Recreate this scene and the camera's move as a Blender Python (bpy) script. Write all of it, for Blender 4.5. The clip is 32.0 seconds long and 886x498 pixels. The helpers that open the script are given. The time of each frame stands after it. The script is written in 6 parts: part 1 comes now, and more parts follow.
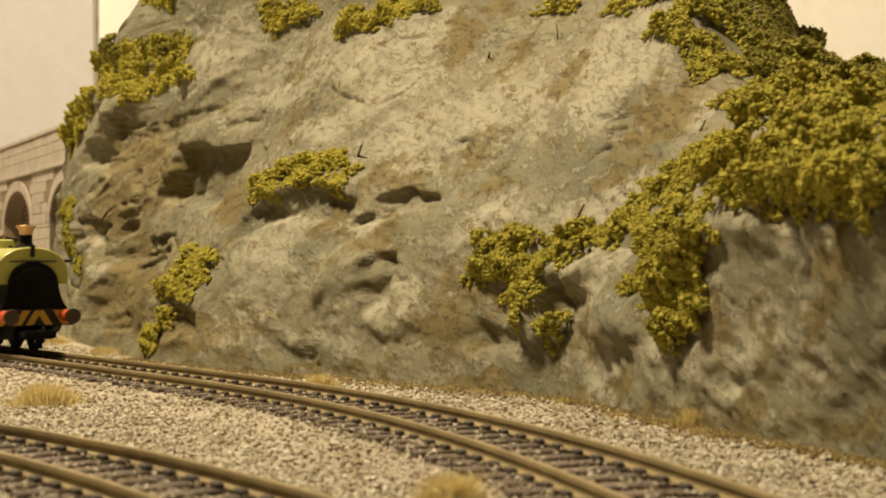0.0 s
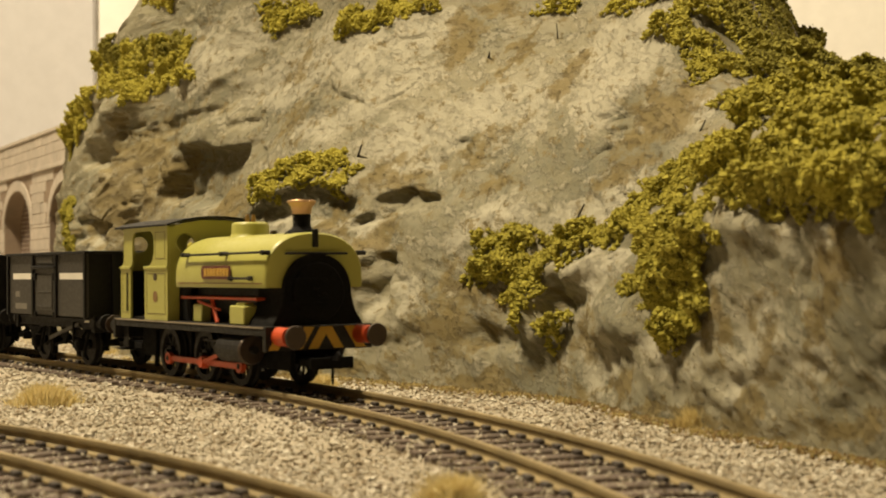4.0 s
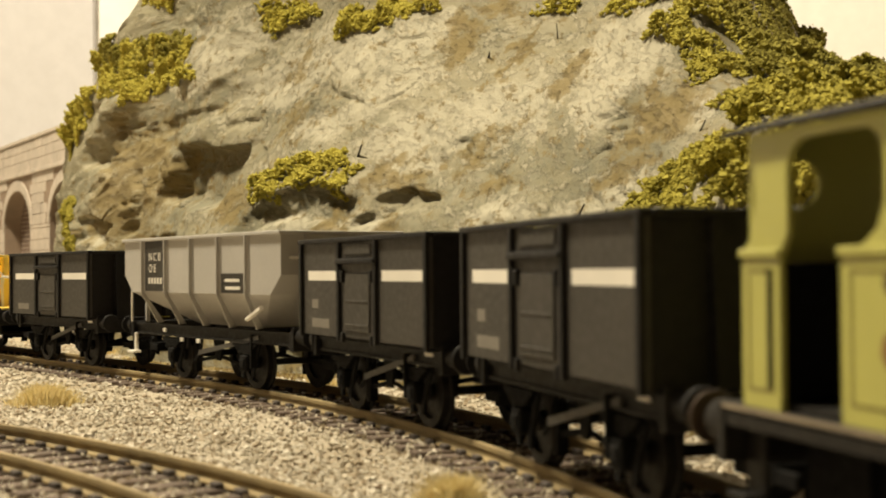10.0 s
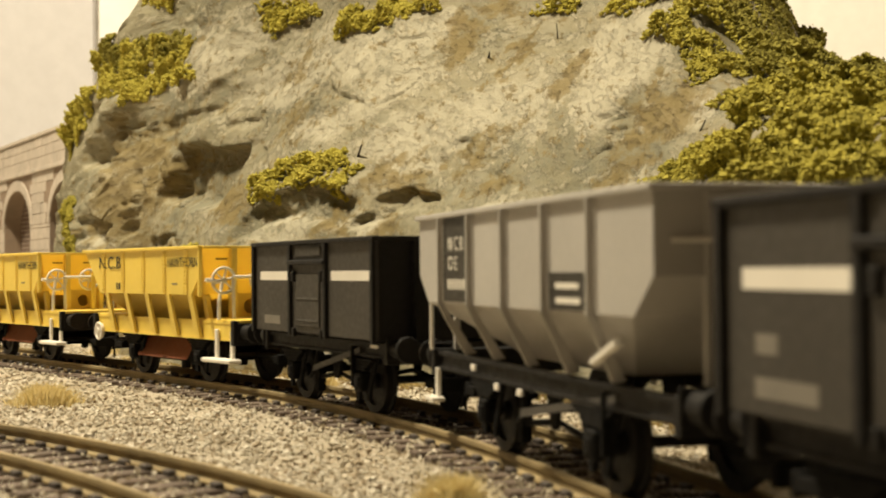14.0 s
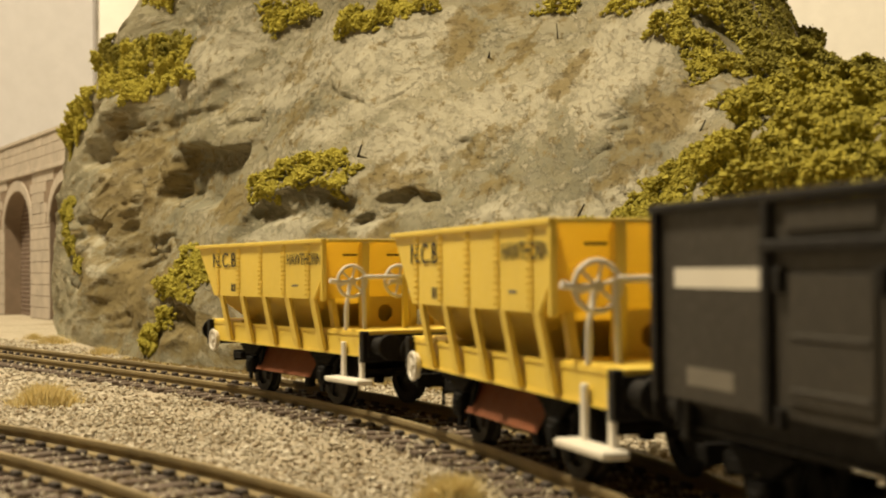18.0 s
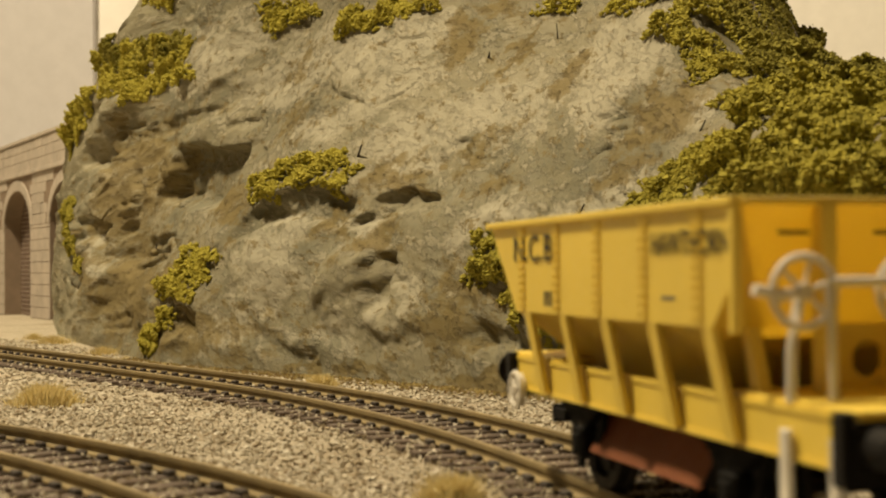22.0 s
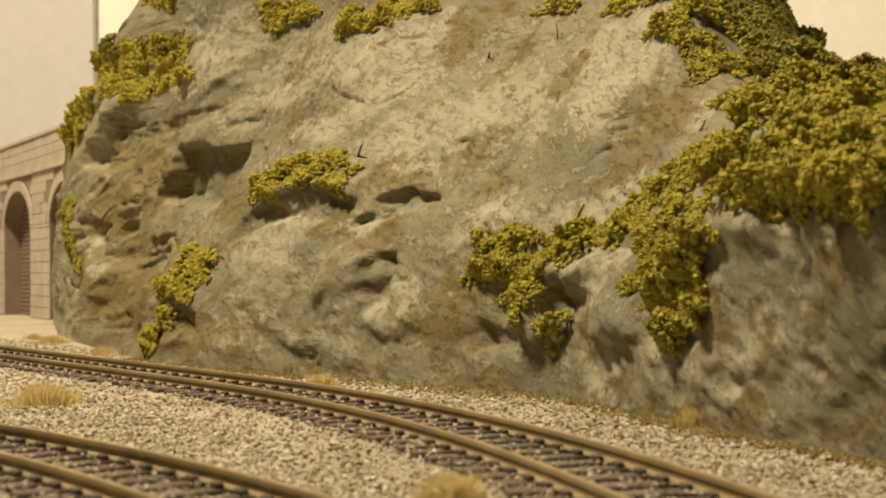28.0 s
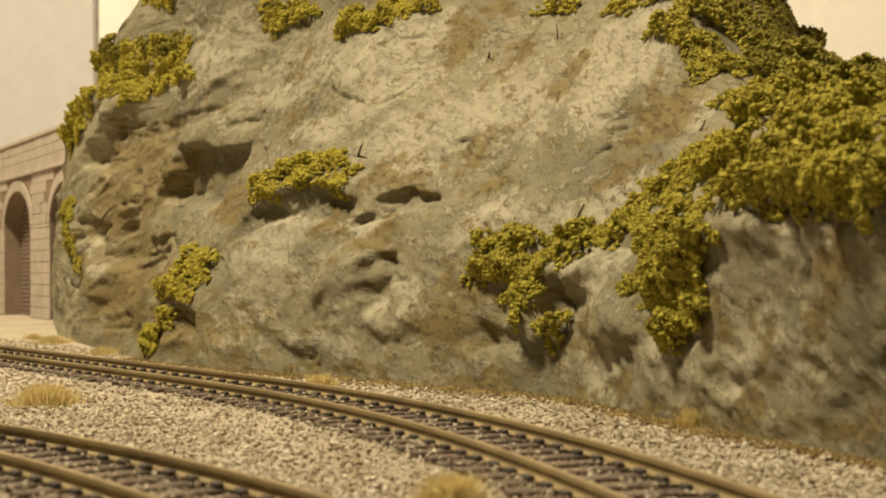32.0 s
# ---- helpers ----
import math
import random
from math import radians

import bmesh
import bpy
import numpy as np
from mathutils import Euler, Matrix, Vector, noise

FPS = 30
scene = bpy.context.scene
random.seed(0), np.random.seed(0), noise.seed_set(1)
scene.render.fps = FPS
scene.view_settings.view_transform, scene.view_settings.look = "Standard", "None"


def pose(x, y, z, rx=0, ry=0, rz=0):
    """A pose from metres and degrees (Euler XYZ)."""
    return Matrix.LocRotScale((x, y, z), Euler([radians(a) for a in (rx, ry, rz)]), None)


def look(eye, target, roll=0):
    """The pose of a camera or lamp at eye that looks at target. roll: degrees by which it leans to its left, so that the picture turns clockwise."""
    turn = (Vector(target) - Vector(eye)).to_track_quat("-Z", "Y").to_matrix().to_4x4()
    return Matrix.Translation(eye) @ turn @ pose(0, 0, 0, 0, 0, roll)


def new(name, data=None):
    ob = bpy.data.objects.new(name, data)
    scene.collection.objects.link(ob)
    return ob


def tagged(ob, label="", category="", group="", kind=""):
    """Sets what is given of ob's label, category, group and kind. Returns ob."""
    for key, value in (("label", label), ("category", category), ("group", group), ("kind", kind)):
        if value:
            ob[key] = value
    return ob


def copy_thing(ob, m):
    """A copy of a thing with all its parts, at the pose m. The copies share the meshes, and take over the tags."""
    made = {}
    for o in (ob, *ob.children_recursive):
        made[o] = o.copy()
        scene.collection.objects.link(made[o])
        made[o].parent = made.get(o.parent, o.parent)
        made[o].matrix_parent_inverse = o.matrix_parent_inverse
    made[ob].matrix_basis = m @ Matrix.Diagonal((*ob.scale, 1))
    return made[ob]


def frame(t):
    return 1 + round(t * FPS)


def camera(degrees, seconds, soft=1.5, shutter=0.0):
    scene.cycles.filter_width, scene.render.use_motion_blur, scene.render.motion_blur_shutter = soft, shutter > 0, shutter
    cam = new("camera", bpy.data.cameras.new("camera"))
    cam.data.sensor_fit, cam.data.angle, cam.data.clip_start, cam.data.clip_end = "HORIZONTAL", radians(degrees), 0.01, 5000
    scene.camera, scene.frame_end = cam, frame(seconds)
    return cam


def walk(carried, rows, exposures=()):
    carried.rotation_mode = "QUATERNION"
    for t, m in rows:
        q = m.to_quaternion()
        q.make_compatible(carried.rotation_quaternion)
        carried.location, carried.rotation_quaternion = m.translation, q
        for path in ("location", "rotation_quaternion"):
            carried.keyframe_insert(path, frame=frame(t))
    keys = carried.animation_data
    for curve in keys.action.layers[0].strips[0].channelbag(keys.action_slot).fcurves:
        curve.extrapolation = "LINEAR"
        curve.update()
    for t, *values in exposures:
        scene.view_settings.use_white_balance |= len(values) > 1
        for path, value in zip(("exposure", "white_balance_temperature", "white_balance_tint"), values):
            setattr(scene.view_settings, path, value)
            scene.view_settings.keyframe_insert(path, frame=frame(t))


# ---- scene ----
# A model railway, built at the model's own size: gauge 16.5 mm, z = 0 at the rail tops.
MM = 0.001

# ---- camera: a pocket camera resting on the layout ----
cam = camera(36.38, 32.0, soft=1.9, shutter=0.5)
EYE = (0.0, 0.0, 0.02762)
VIEW = look(EYE, (0.0, math.cos(0.01550), EYE[2] + math.sin(0.01550)), -0.467)
walk(cam, [(0.0, VIEW), (32.0, VIEW)], [(0.0, 0.00, 6500, 10), (2.5, 0.00, 6490, 10), (6.0, 0.18, 6360, 10), (8.0, 0.26, 6150, 10), (11.0, 0.36, 5960, 10), (14.0, 0.28, 6050, 10), (16.5, 0.18, 6320, 10), (18.0, -0.02, 6480, 10), (19.0, -0.10, 6600, 10), (20.0, -0.25, 6750, 10), (22.0, -0.27, 6700, 10), (24.0, -0.08, 6550, 10), (32.0, -0.04, 6500, 10)])
cam.data.dof.use_dof = True
cam.data.dof.focus_distance = 0.40
cam.data.dof.aperture_fstop = 50.0

# ---- light: the warm ceiling lamp of the room, and an added fill lamp ----
world = bpy.data.worlds.new("room_air")
scene.world = world
world.use_nodes = True
world.node_tree.nodes["Background"].inputs[0].default_value = (1.0, 0.86, 0.66, 1)
world.node_tree.nodes["Background"].inputs[1].default_value = 0.05


def area_lamp(name, eye, target, size, watts, colour):
    data = bpy.data.lights.new(name, "AREA")
    data.shape, data.size, data.energy, data.color = "DISK", size, watts, colour
    ob = new(name, data)
    ob.matrix_world = look(eye, target)
    return ob


area_lamp("ceiling_or_fill_lamp", (-0.60, 0.42, 1.38), (-0.05, 0.45, 0.0), 0.20, 40.4, (1.0, 0.822, 0.535))
# added fill lamp without a known source: brightens back wall and hill top
area_lamp("ceiling_or_fill_lamp", (0.75, 0.85, 1.38), (0.45, 1.15, 0.0), 0.22, 8.0, (1.0, 0.825, 0.575))

# ---- materials ----
def principled(name, rough=0.6, metal=0.0):
    m = bpy.data.materials.new(name)
    m.use_nodes = True
    b = m.node_tree.nodes["Principled BSDF"]
    b.inputs["Roughness"].default_value, b.inputs["Metallic"].default_value = rough, metal
    return m, m.node_tree, b


def noise_node(nt, scale, detail=4.0, rough=0.6, space="Object"):
    tc = nt.nodes.new("ShaderNodeTexCoord")
    n = nt.nodes.new("ShaderNodeTexNoise")
    n.inputs["Scale"].default_value, n.inputs["Detail"].default_value, n.inputs["Roughness"].default_value = scale, detail, rough
    nt.links.new(tc.outputs[space], n.inputs["Vector"])
    return n


def ramp_node(nt, source, stops):
    r = nt.nodes.new("ShaderNodeValToRGB")
    while len(r.color_ramp.elements) < len(stops):
        r.color_ramp.elements.new(0.5)
    for e, (at, c) in zip(r.color_ramp.elements, stops):
        e.position, e.color = at, (*c, 1) if len(c) == 3 else (c[0], c[0], c[0], 1)
    nt.links.new(source, r.inputs[0])
    return r


def mix_node(nt, factor, a, b, mode="MIX"):
    m = nt.nodes.new("ShaderNodeMix")
    m.data_type, m.blend_type = "RGBA", mode
    for socket, value in ((m.inputs[0], factor), (m.inputs[6], a), (m.inputs[7], b)):
        if isinstance(value, (int, float)):
            socket.default_value = value
        elif isinstance(value, tuple):
            socket.default_value = (*value, 1)
        else:
            nt.links.new(value, socket)
    return m.outputs[2]


def bump_node(nt, bsdf, height, strength, distance, below=None):
    b = nt.nodes.new("ShaderNodeBump")
    b.inputs["Strength"].default_value, b.inputs["Distance"].default_value = strength, distance
    nt.links.new(height, b.inputs["Height"])
    if below:
        nt.links.new(below.outputs[0], b.inputs["Normal"])
    nt.links.new(b.outputs[0], bsdf.inputs["Normal"])
    return b


def paint(name, colour, rough=0.5, metal=0.0, vary=0.12, grain=900.0, wear=None, bump=0.15, spec=0.5):
    """Model paint or plastic: uneven tone, fine grain, a little dust."""
    m, nt, b = principled(name, rough, metal)
    b.inputs["Specular IOR Level"].default_value = spec
    big, fine = noise_node(nt, 60.0), noise_node(nt, grain, 2.0)
    dark, light = tuple(c * (1 - vary) for c in colour), tuple(min(1, c * (1 + vary)) for c in colour)
    c = ramp_node(nt, big.outputs[0], [(0.35, dark), (0.65, light)]).outputs[0]
    if wear:
        spots = ramp_node(nt, noise_node(nt, 260.0, 6.0, 0.7).outputs[0], [(0.58, (0,)), (0.72, (1,))])
        c = mix_node(nt, spots.outputs[0], c, wear)
    nt.links.new(c, b.inputs["Base Color"])
    ro = ramp_node(nt, fine.outputs[0], [(0.3, (max(0, rough - 0.1),)), (0.7, (min(1, rough + 0.1),))])
    nt.links.new(ro.outputs[0], b.inputs["Roughness"])
    bump_node(nt, b, fine.outputs[0], bump, 0.0001)
    return m


def rock_material():
    """Grey-green plaster, dry-brushed pale, with torn ochre washes and dark specks in patches."""
    m, nt, b = principled("painted_plaster_rock", 0.92)
    b.inputs["Specular IOR Level"].default_value = 0.15

    def brushed(attribute, noise, gain, stops):
        """A painted wash whose edge is torn by a noise."""
        at = nt.nodes.new("ShaderNodeAttribute")
        at.attribute_name = attribute
        add = nt.nodes.new("ShaderNodeMath")
        add.operation = "MULTIPLY_ADD"
        add.inputs[1].default_value = gain
        nt.links.new(noise.outputs[0], add.inputs[0])
        nt.links.new(at.outputs["Fac"], add.inputs[2])
        half = nt.nodes.new("ShaderNodeMath")
        half.operation = "MULTIPLY"
        half.inputs[1].default_value = 0.5
        nt.links.new(add.outputs[0], half.inputs[0])
        return ramp_node(nt, half.outputs[0], [(p / 2, c) for p, c in stops]).outputs[0]

    hang = nt.nodes.new("ShaderNodeAttribute")
    hang.attribute_name = "hang"

    def noise_node(nt, scale, detail, rough):
        n = nt.nodes.new("ShaderNodeTexNoise")
        n.inputs["Scale"].default_value, n.inputs["Detail"].default_value, n.inputs["Roughness"].default_value = scale, detail, rough
        nt.links.new(hang.outputs["Vector"], n.inputs["Vector"])
        return n

    big, mid, fine = noise_node(nt, 24.0, 5.0, 0.6), noise_node(nt, 75.0, 7.0, 0.7), noise_node(nt, 420.0, 6.0, 0.75)
    torn, grain, ragged = noise_node(nt, 110.0, 9.0, 0.72), noise_node(nt, 210.0, 8.0, 0.74), noise_node(nt, 190.0, 9.0, 0.74)
    c = ramp_node(nt, big.outputs[0], [(0.36, (0.170, 0.166, 0.120)), (0.46, (0.222, 0.213, 0.152)), (0.54, (0.275, 0.257, 0.182)), (0.64, (0.325, 0.302, 0.218))]).outputs[0]
    soft = ramp_node(nt, torn.outputs[0], [(0.40, (0.0,)), (0.50, (0.28,)), (0.62, (0.55,))]).outputs[0]
    c = mix_node(nt, soft, c, (0.225, 0.196, 0.112))
    # dry-brushed pale patches
    pale = brushed("pale_wash", torn, 2.0, [(1.18, (0,)), (1.34, (0.6,)), (1.7, (0.85,))])
    c = mix_node(nt, pale, c, (0.432, 0.406, 0.312))
    flecks = ramp_node(nt, grain.outputs[0], [(0.52, (0,)), (0.57, (0.45,))]).outputs[0]
    c = mix_node(nt, flecks, c, (0.445, 0.414, 0.312))
    # ochre washes, torn into crumbs at their edges
    ochre = brushed("ochre_wash", ragged, 2.6, [(1.50, (0,)), (1.60, (0.45,)), (1.9, (0.8,))])
    c = mix_node(nt, ochre, c, (0.192, 0.146, 0.056))
    thin = ramp_node(nt, ragged.outputs[0], [(0.55, (0,)), (0.58, (0.72,))]).outputs[0]
    thin = mix_node(nt, 1.0, thin, ramp_node(nt, mid.outputs[0], [(0.44, (0,)), (0.54, (1,))]).outputs[0], "MULTIPLY")
    c = mix_node(nt, thin, c, (0.195, 0.152, 0.070))
    # dark specks gather inside the washes
    speck = ramp_node(nt, fine.outputs[0], [(0.55, (0,)), (0.60, (0.7,))]).outputs[0]
    where = brushed("ochre_wash", mid, 1.4, [(0.80, (0,)), (1.05, (1,))])
    c = mix_node(nt, mix_node(nt, 1.0, speck, where, "MULTIPLY"), c, (0.095, 0.072, 0.034))
    nt.links.new(c, b.inputs["Base Color"])
    low = bump_node(nt, b, mid.outputs[0], 0.5, 0.0016)
    flake = bump_node(nt, b, flecks, 0.5, 0.0005, low)
    bump_node(nt, b, fine.outputs[0], 0.9, 0.0010, bump_node(nt, b, ochre, -0.7, 0.0008, flake))
    return m


def pieces_material(name, stops, rough=0.9, tint=0.25):
    """Small loose pieces: each island takes its own tone."""
    m, nt, b = principled(name, rough)
    b.inputs["Specular IOR Level"].default_value = 0.25
    geo = nt.nodes.new("ShaderNodeNewGeometry")
    c = ramp_node(nt, geo.outputs["Random Per Island"], stops).outputs[0]
    n = noise_node(nt, 420.0, 5.0, 0.7)
    shade = ramp_node(nt, n.outputs[0], [(0.3, (1 - tint,) * 3), (0.7, (1.0,) * 3)]).outputs[0]
    nt.links.new(mix_node(nt, 1.0, c, shade, "MULTIPLY"), b.inputs["Base Color"])
    bump_node(nt, b, n.outputs[0], 0.5, 0.0003)
    return m


def straw_material():
    """Thin dry blades that let some of the light through."""
    m, nt, b = principled("straw_grass", 0.8)
    geo = nt.nodes.new("ShaderNodeNewGeometry")
    c = ramp_node(nt, geo.outputs["Random Per Island"], [(0.0, (0.55, 0.43, 0.16)), (0.5, (0.68, 0.57, 0.27)), (1.0, (0.80, 0.71, 0.43))]).outputs[0]
    nt.links.new(c, b.inputs["Base Color"])
    thin, mix = nt.nodes.new("ShaderNodeBsdfTranslucent"), nt.nodes.new("ShaderNodeMixShader")
    nt.links.new(c, thin.inputs["Color"])
    mix.inputs[0].default_value = 0.45
    nt.links.new(b.outputs[0], mix.inputs[1])
    nt.links.new(thin.outputs[0], mix.inputs[2])
    nt.links.new(mix.outputs[0], nt.nodes["Material Output"].inputs[0])
    return m


def ground_material():
    m, nt, b = principled("scatter_ground", 0.95)
    n, big = noise_node(nt, 900.0, 5.0, 0.7), noise_node(nt, 30.0, 4.0)
    c = ramp_node(nt, n.outputs[0], [(0.3, (0.34, 0.285, 0.195)), (0.5, (0.50, 0.44, 0.335)), (0.68, (0.68, 0.62, 0.51))]).outputs[0]
    dirt = ramp_node(nt, big.outputs[0], [(0.5, (0,)), (0.7, (0.55,))]).outputs[0]
    nt.links.new(mix_node(nt, dirt, c, (0.24, 0.17, 0.08)), b.inputs["Base Color"])
    bump_node(nt, b, n.outputs[0], 1.0, 0.0012)
    return m


ROCK = rock_material()
GROUND = ground_material()
STONE = pieces_material("ballast_stone", [(0.0, (0.25, 0.185, 0.115)), (0.12, (0.39, 0.325, 0.225)), (0.35, (0.52, 0.465, 0.36)), (0.75, (0.63, 0.58, 0.47)), (1.0, (0.76, 0.72, 0.62))])
LEAF = pieces_material("olive_foam_foliage", [(0.0, (0.273, 0.244, 0.037)), (0.5, (0.365, 0.325, 0.050)), (1.0, (0.476, 0.423, 0.072))], 0.95, 0.2)
LEAF_BRIGHT = pieces_material("yellow_olive_foam_foliage", [(0.0, (0.342, 0.304, 0.044)), (0.5, (0.435, 0.385, 0.058)), (1.0, (0.545, 0.481, 0.084))], 0.95, 0.2)
LEAF_DARK = pieces_material("dark_olive_foam_foliage", [(0.0, (0.189, 0.170, 0.029)), (0.5, (0.252, 0.226, 0.037)), (1.0, (0.326, 0.292, 0.053))], 0.95, 0.2)
STRAW = straw_material()
RAIL = paint("rusty_rail_paint", (0.250, 0.192, 0.092), 0.75, 0.0, 0.2, wear=(0.185, 0.140, 0.070))
RAIL_TOP = paint("worn_rail_head", (0.245, 0.190, 0.095), 0.62, 0.1, 0.2)
RAIL_FOOT = paint("bare_rail_foot", (0.46, 0.36, 0.19), 0.55, 0.1, 0.2)
SLEEPER = paint("dark_sleeper_plastic", (0.115, 0.085, 0.064), 0.85, 0.0, 0.35, wear=(0.26, 0.225, 0.17))
CHAIR = paint("rail_chair_plastic", (0.05, 0.040, 0.034), 0.7, 0.0, 0.3)
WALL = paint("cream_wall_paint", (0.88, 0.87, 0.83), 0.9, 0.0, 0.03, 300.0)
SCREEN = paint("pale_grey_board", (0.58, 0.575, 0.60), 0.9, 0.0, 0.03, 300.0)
# for surfaces out of view: a dark tone chosen to cut bounced light
DIM_WALL = paint("bounce_cutting_tan", (0.26, 0.22, 0.175), 0.9, 0.0, 0.05, 300.0)
FLOORING = paint("room_carpet", (0.25, 0.22, 0.19), 0.95, 0.0, 0.2)
ARCH_STONE = paint("printed_sandstone", (0.47, 0.415, 0.355), 0.85, 0.0, 0.12, 500.0, wear=(0.38, 0.325, 0.27))
JOINT = paint("printed_joint", (0.24, 0.18, 0.13), 0.9)


# ---- mesh helpers (in millimetres) ----
def mesh_object(name, verts, faces, material, parent=None, label="", smooth=False):
    me = bpy.data.meshes.new(name)
    me.from_pydata([tuple(c * MM for c in q) for q in verts], [], faces)
    for m in material if isinstance(material, (list, tuple)) else (material,):
        me.materials.append(m)
    me.update()
    if smooth:
        me.polygons.foreach_set("use_smooth", [True] * len(me.polygons))
    ob = new(name, me)
    ob.parent = parent
    if label:
        ob["label"] = label
    return ob


def part(name, bm, material, parent=None, label="", smooth=False):
    """Links a bmesh (in millimetres) as one mesh object under its thing or part."""
    bmesh.ops.scale(bm, vec=(MM, MM, MM), verts=bm.verts)
    me = bpy.data.meshes.new(name)
    bm.to_mesh(me)
    bm.free()
    for m in material if isinstance(material, (list, tuple)) else (material,):
        me.materials.append(m)
    if smooth:
        me.polygons.foreach_set("use_smooth", [True] * len(me.polygons))
    ob = new(name, me)
    ob.parent = parent
    if label:
        ob["label"] = label
    return ob


def add_box(bm, x0, x1, y0, y1, z0, z1, bevel=0.0, slot=0):
    made = bmesh.ops.create_cube(bm, size=1.0)["verts"]
    for q in made:
        q.co = ((x0 + x1) / 2 + q.co.x * (x1 - x0), (y0 + y1) / 2 + q.co.y * (y1 - y0), (z0 + z1) / 2 + q.co.z * (z1 - z0))
    faces = list({fc for q in made for fc in q.link_faces})
    for fc in faces:
        fc.material_index = slot
    if bevel:
        edges = list({e for q in made for e in q.link_edges})
        bmesh.ops.bevel(bm, geom=edges, offset=bevel, segments=1, affect="EDGES", profile=0.7)
    return bm


def box(x0, x1, y0, y1, z0, z1, bevel=0.15):
    return add_box(bmesh.new(), x0, x1, y0, y1, z0, z1, bevel)


def add_rod(bm, a, b, r, segments=8, r2=None):
    a, b = Vector(a), Vector(b)
    m = Matrix.Translation((a + b) / 2) @ (b - a).to_track_quat("Z", "Y").to_matrix().to_4x4()
    bmesh.ops.create_cone(bm, cap_ends=True, segments=segments, radius1=r, radius2=r if r2 is None else r2, depth=(b - a).length, matrix=m)
    return bm


def rod(a, b, r, segments=8, r2=None):
    return add_rod(bmesh.new(), a, b, r, segments, r2)


def add_prism(bm, outline, y0, y1, axis="y", slot=0):
    """A flat outline of (x, z) points pushed from y0 to y1 (or of (y, z) points along x)."""
    def at(q, k):
        return (q[0], k, q[1]) if axis == "y" else (k, q[0], q[1]) if axis == "x" else (q[0], q[1], k)
    a, b = [bm.verts.new(at(q, y0)) for q in outline], [bm.verts.new(at(q, y1)) for q in outline]
    n = len(outline)
    faces = [bm.faces.new(a), bm.faces.new(b[::-1])]
    for i in range(n):
        faces.append(bm.faces.new((a[i], b[i], b[(i + 1) % n], a[(i + 1) % n])))
    for fc in faces:
        fc.material_index = slot
    bmesh.ops.recalc_face_normals(bm, faces=faces)
    return bm


def prism(outline, y0, y1, axis="y", bevel=0.0):
    bm = add_prism(bmesh.new(), outline, y0, y1, axis)
    if bevel:
        bmesh.ops.bevel(bm, geom=bm.edges[:], offset=bevel, segments=1, affect="EDGES", profile=0.7)
    return bm

# ---- the line of the tracks ----
def make_line(x0, y0, heading, bend, s0, s1, start, ease, stop, fade, step=2.0):
    """Plan of a track: straight, then a bend of even curvature from start to stop; heading is clockwise from +x at s = 0."""
    ss = np.arange(s0, s1 + step / 2, step)
    k = bend * np.clip((ss - start) / ease, 0, 1) * np.clip((stop + fade - ss) / fade, 0, 1)
    th = np.concatenate([[0], np.cumsum((k[1:] + k[:-1]) / 2 * step)])
    i = int(round(-s0 / step))
    th = th - th[i] + heading
    dx, dy = np.cos(th), -np.sin(th)
    px = np.concatenate([[0], np.cumsum((dx[1:] + dx[:-1]) / 2 * step)])
    py = np.concatenate([[0], np.cumsum((dy[1:] + dy[:-1]) / 2 * step)])
    return ss, px - px[i] + x0, py - py[i] + y0, th


MAIN = make_line(-65.45, 364.20, 0.9317, 0.001908, -1100, 1500, -5.9, 33.4, 192.3, 30.4)
SIDING = make_line(-56.7, 208.5, 0.875, 0.0021, -560, 300, -170, 40, 130, 40)


def on_line(line, s, side=0.0):
    ss, px, py, th = line
    h = float(np.interp(s, ss, th))
    return float(np.interp(s, ss, px)) + side * math.sin(h), float(np.interp(s, ss, py)) + side * math.cos(h), h


# ---- room ----
def plane_box(name, x0, x1, y0, y1, z0, z1, material):
    return part(name, box(x0, x1, y0, y1, z0, z1, 0), material)


# only the north wall is seen; unseen walls and ceiling are darkened against bounce
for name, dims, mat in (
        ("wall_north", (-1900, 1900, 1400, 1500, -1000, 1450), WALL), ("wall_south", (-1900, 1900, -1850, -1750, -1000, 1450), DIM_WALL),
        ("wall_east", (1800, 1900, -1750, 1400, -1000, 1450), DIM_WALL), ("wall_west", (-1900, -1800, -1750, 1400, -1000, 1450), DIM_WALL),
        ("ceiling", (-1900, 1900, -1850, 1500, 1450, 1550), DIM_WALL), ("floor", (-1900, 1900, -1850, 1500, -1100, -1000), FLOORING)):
    tagged(plane_box(name, *dims, mat), {"ceiling": "unseen ceiling, tan to cut bounced light", "floor": "dull brown carpeted floor"}.get(name, "plain cream painted room wall" if mat is WALL else "unseen room wall, tan to cut bounced light"), kind="structure")

# ---- baseboard with its scatter ground ----
def ground_sheet():
    nx, ny = 150, 150
    xs, ys = np.linspace(-900, 700, nx), np.linspace(-1150, 1390, ny)
    verts = [(x, y, -5.2) for y in ys for x in xs]
    faces = [(j * nx + i, j * nx + i + 1, (j + 1) * nx + i + 1, (j + 1) * nx + i) for j in range(ny - 1) for i in range(nx - 1)]
    return tagged(mesh_object("ground", verts, faces, GROUND), "baseboard covered in cream and brown ballast scatter", kind="structure")


ground_sheet()
tagged(part("baseboard", box(-900, 700, -1150, 1390, -60, -5.6, 0), FLOORING), "timber baseboard under the model railway", "baseboard", kind="structure")
tagged(part("baseboard_leg", box(-880, 680, -1130, 1380, -1000, -60.4, 0), FLOORING), "closed timber stand below the baseboard", kind="structure")


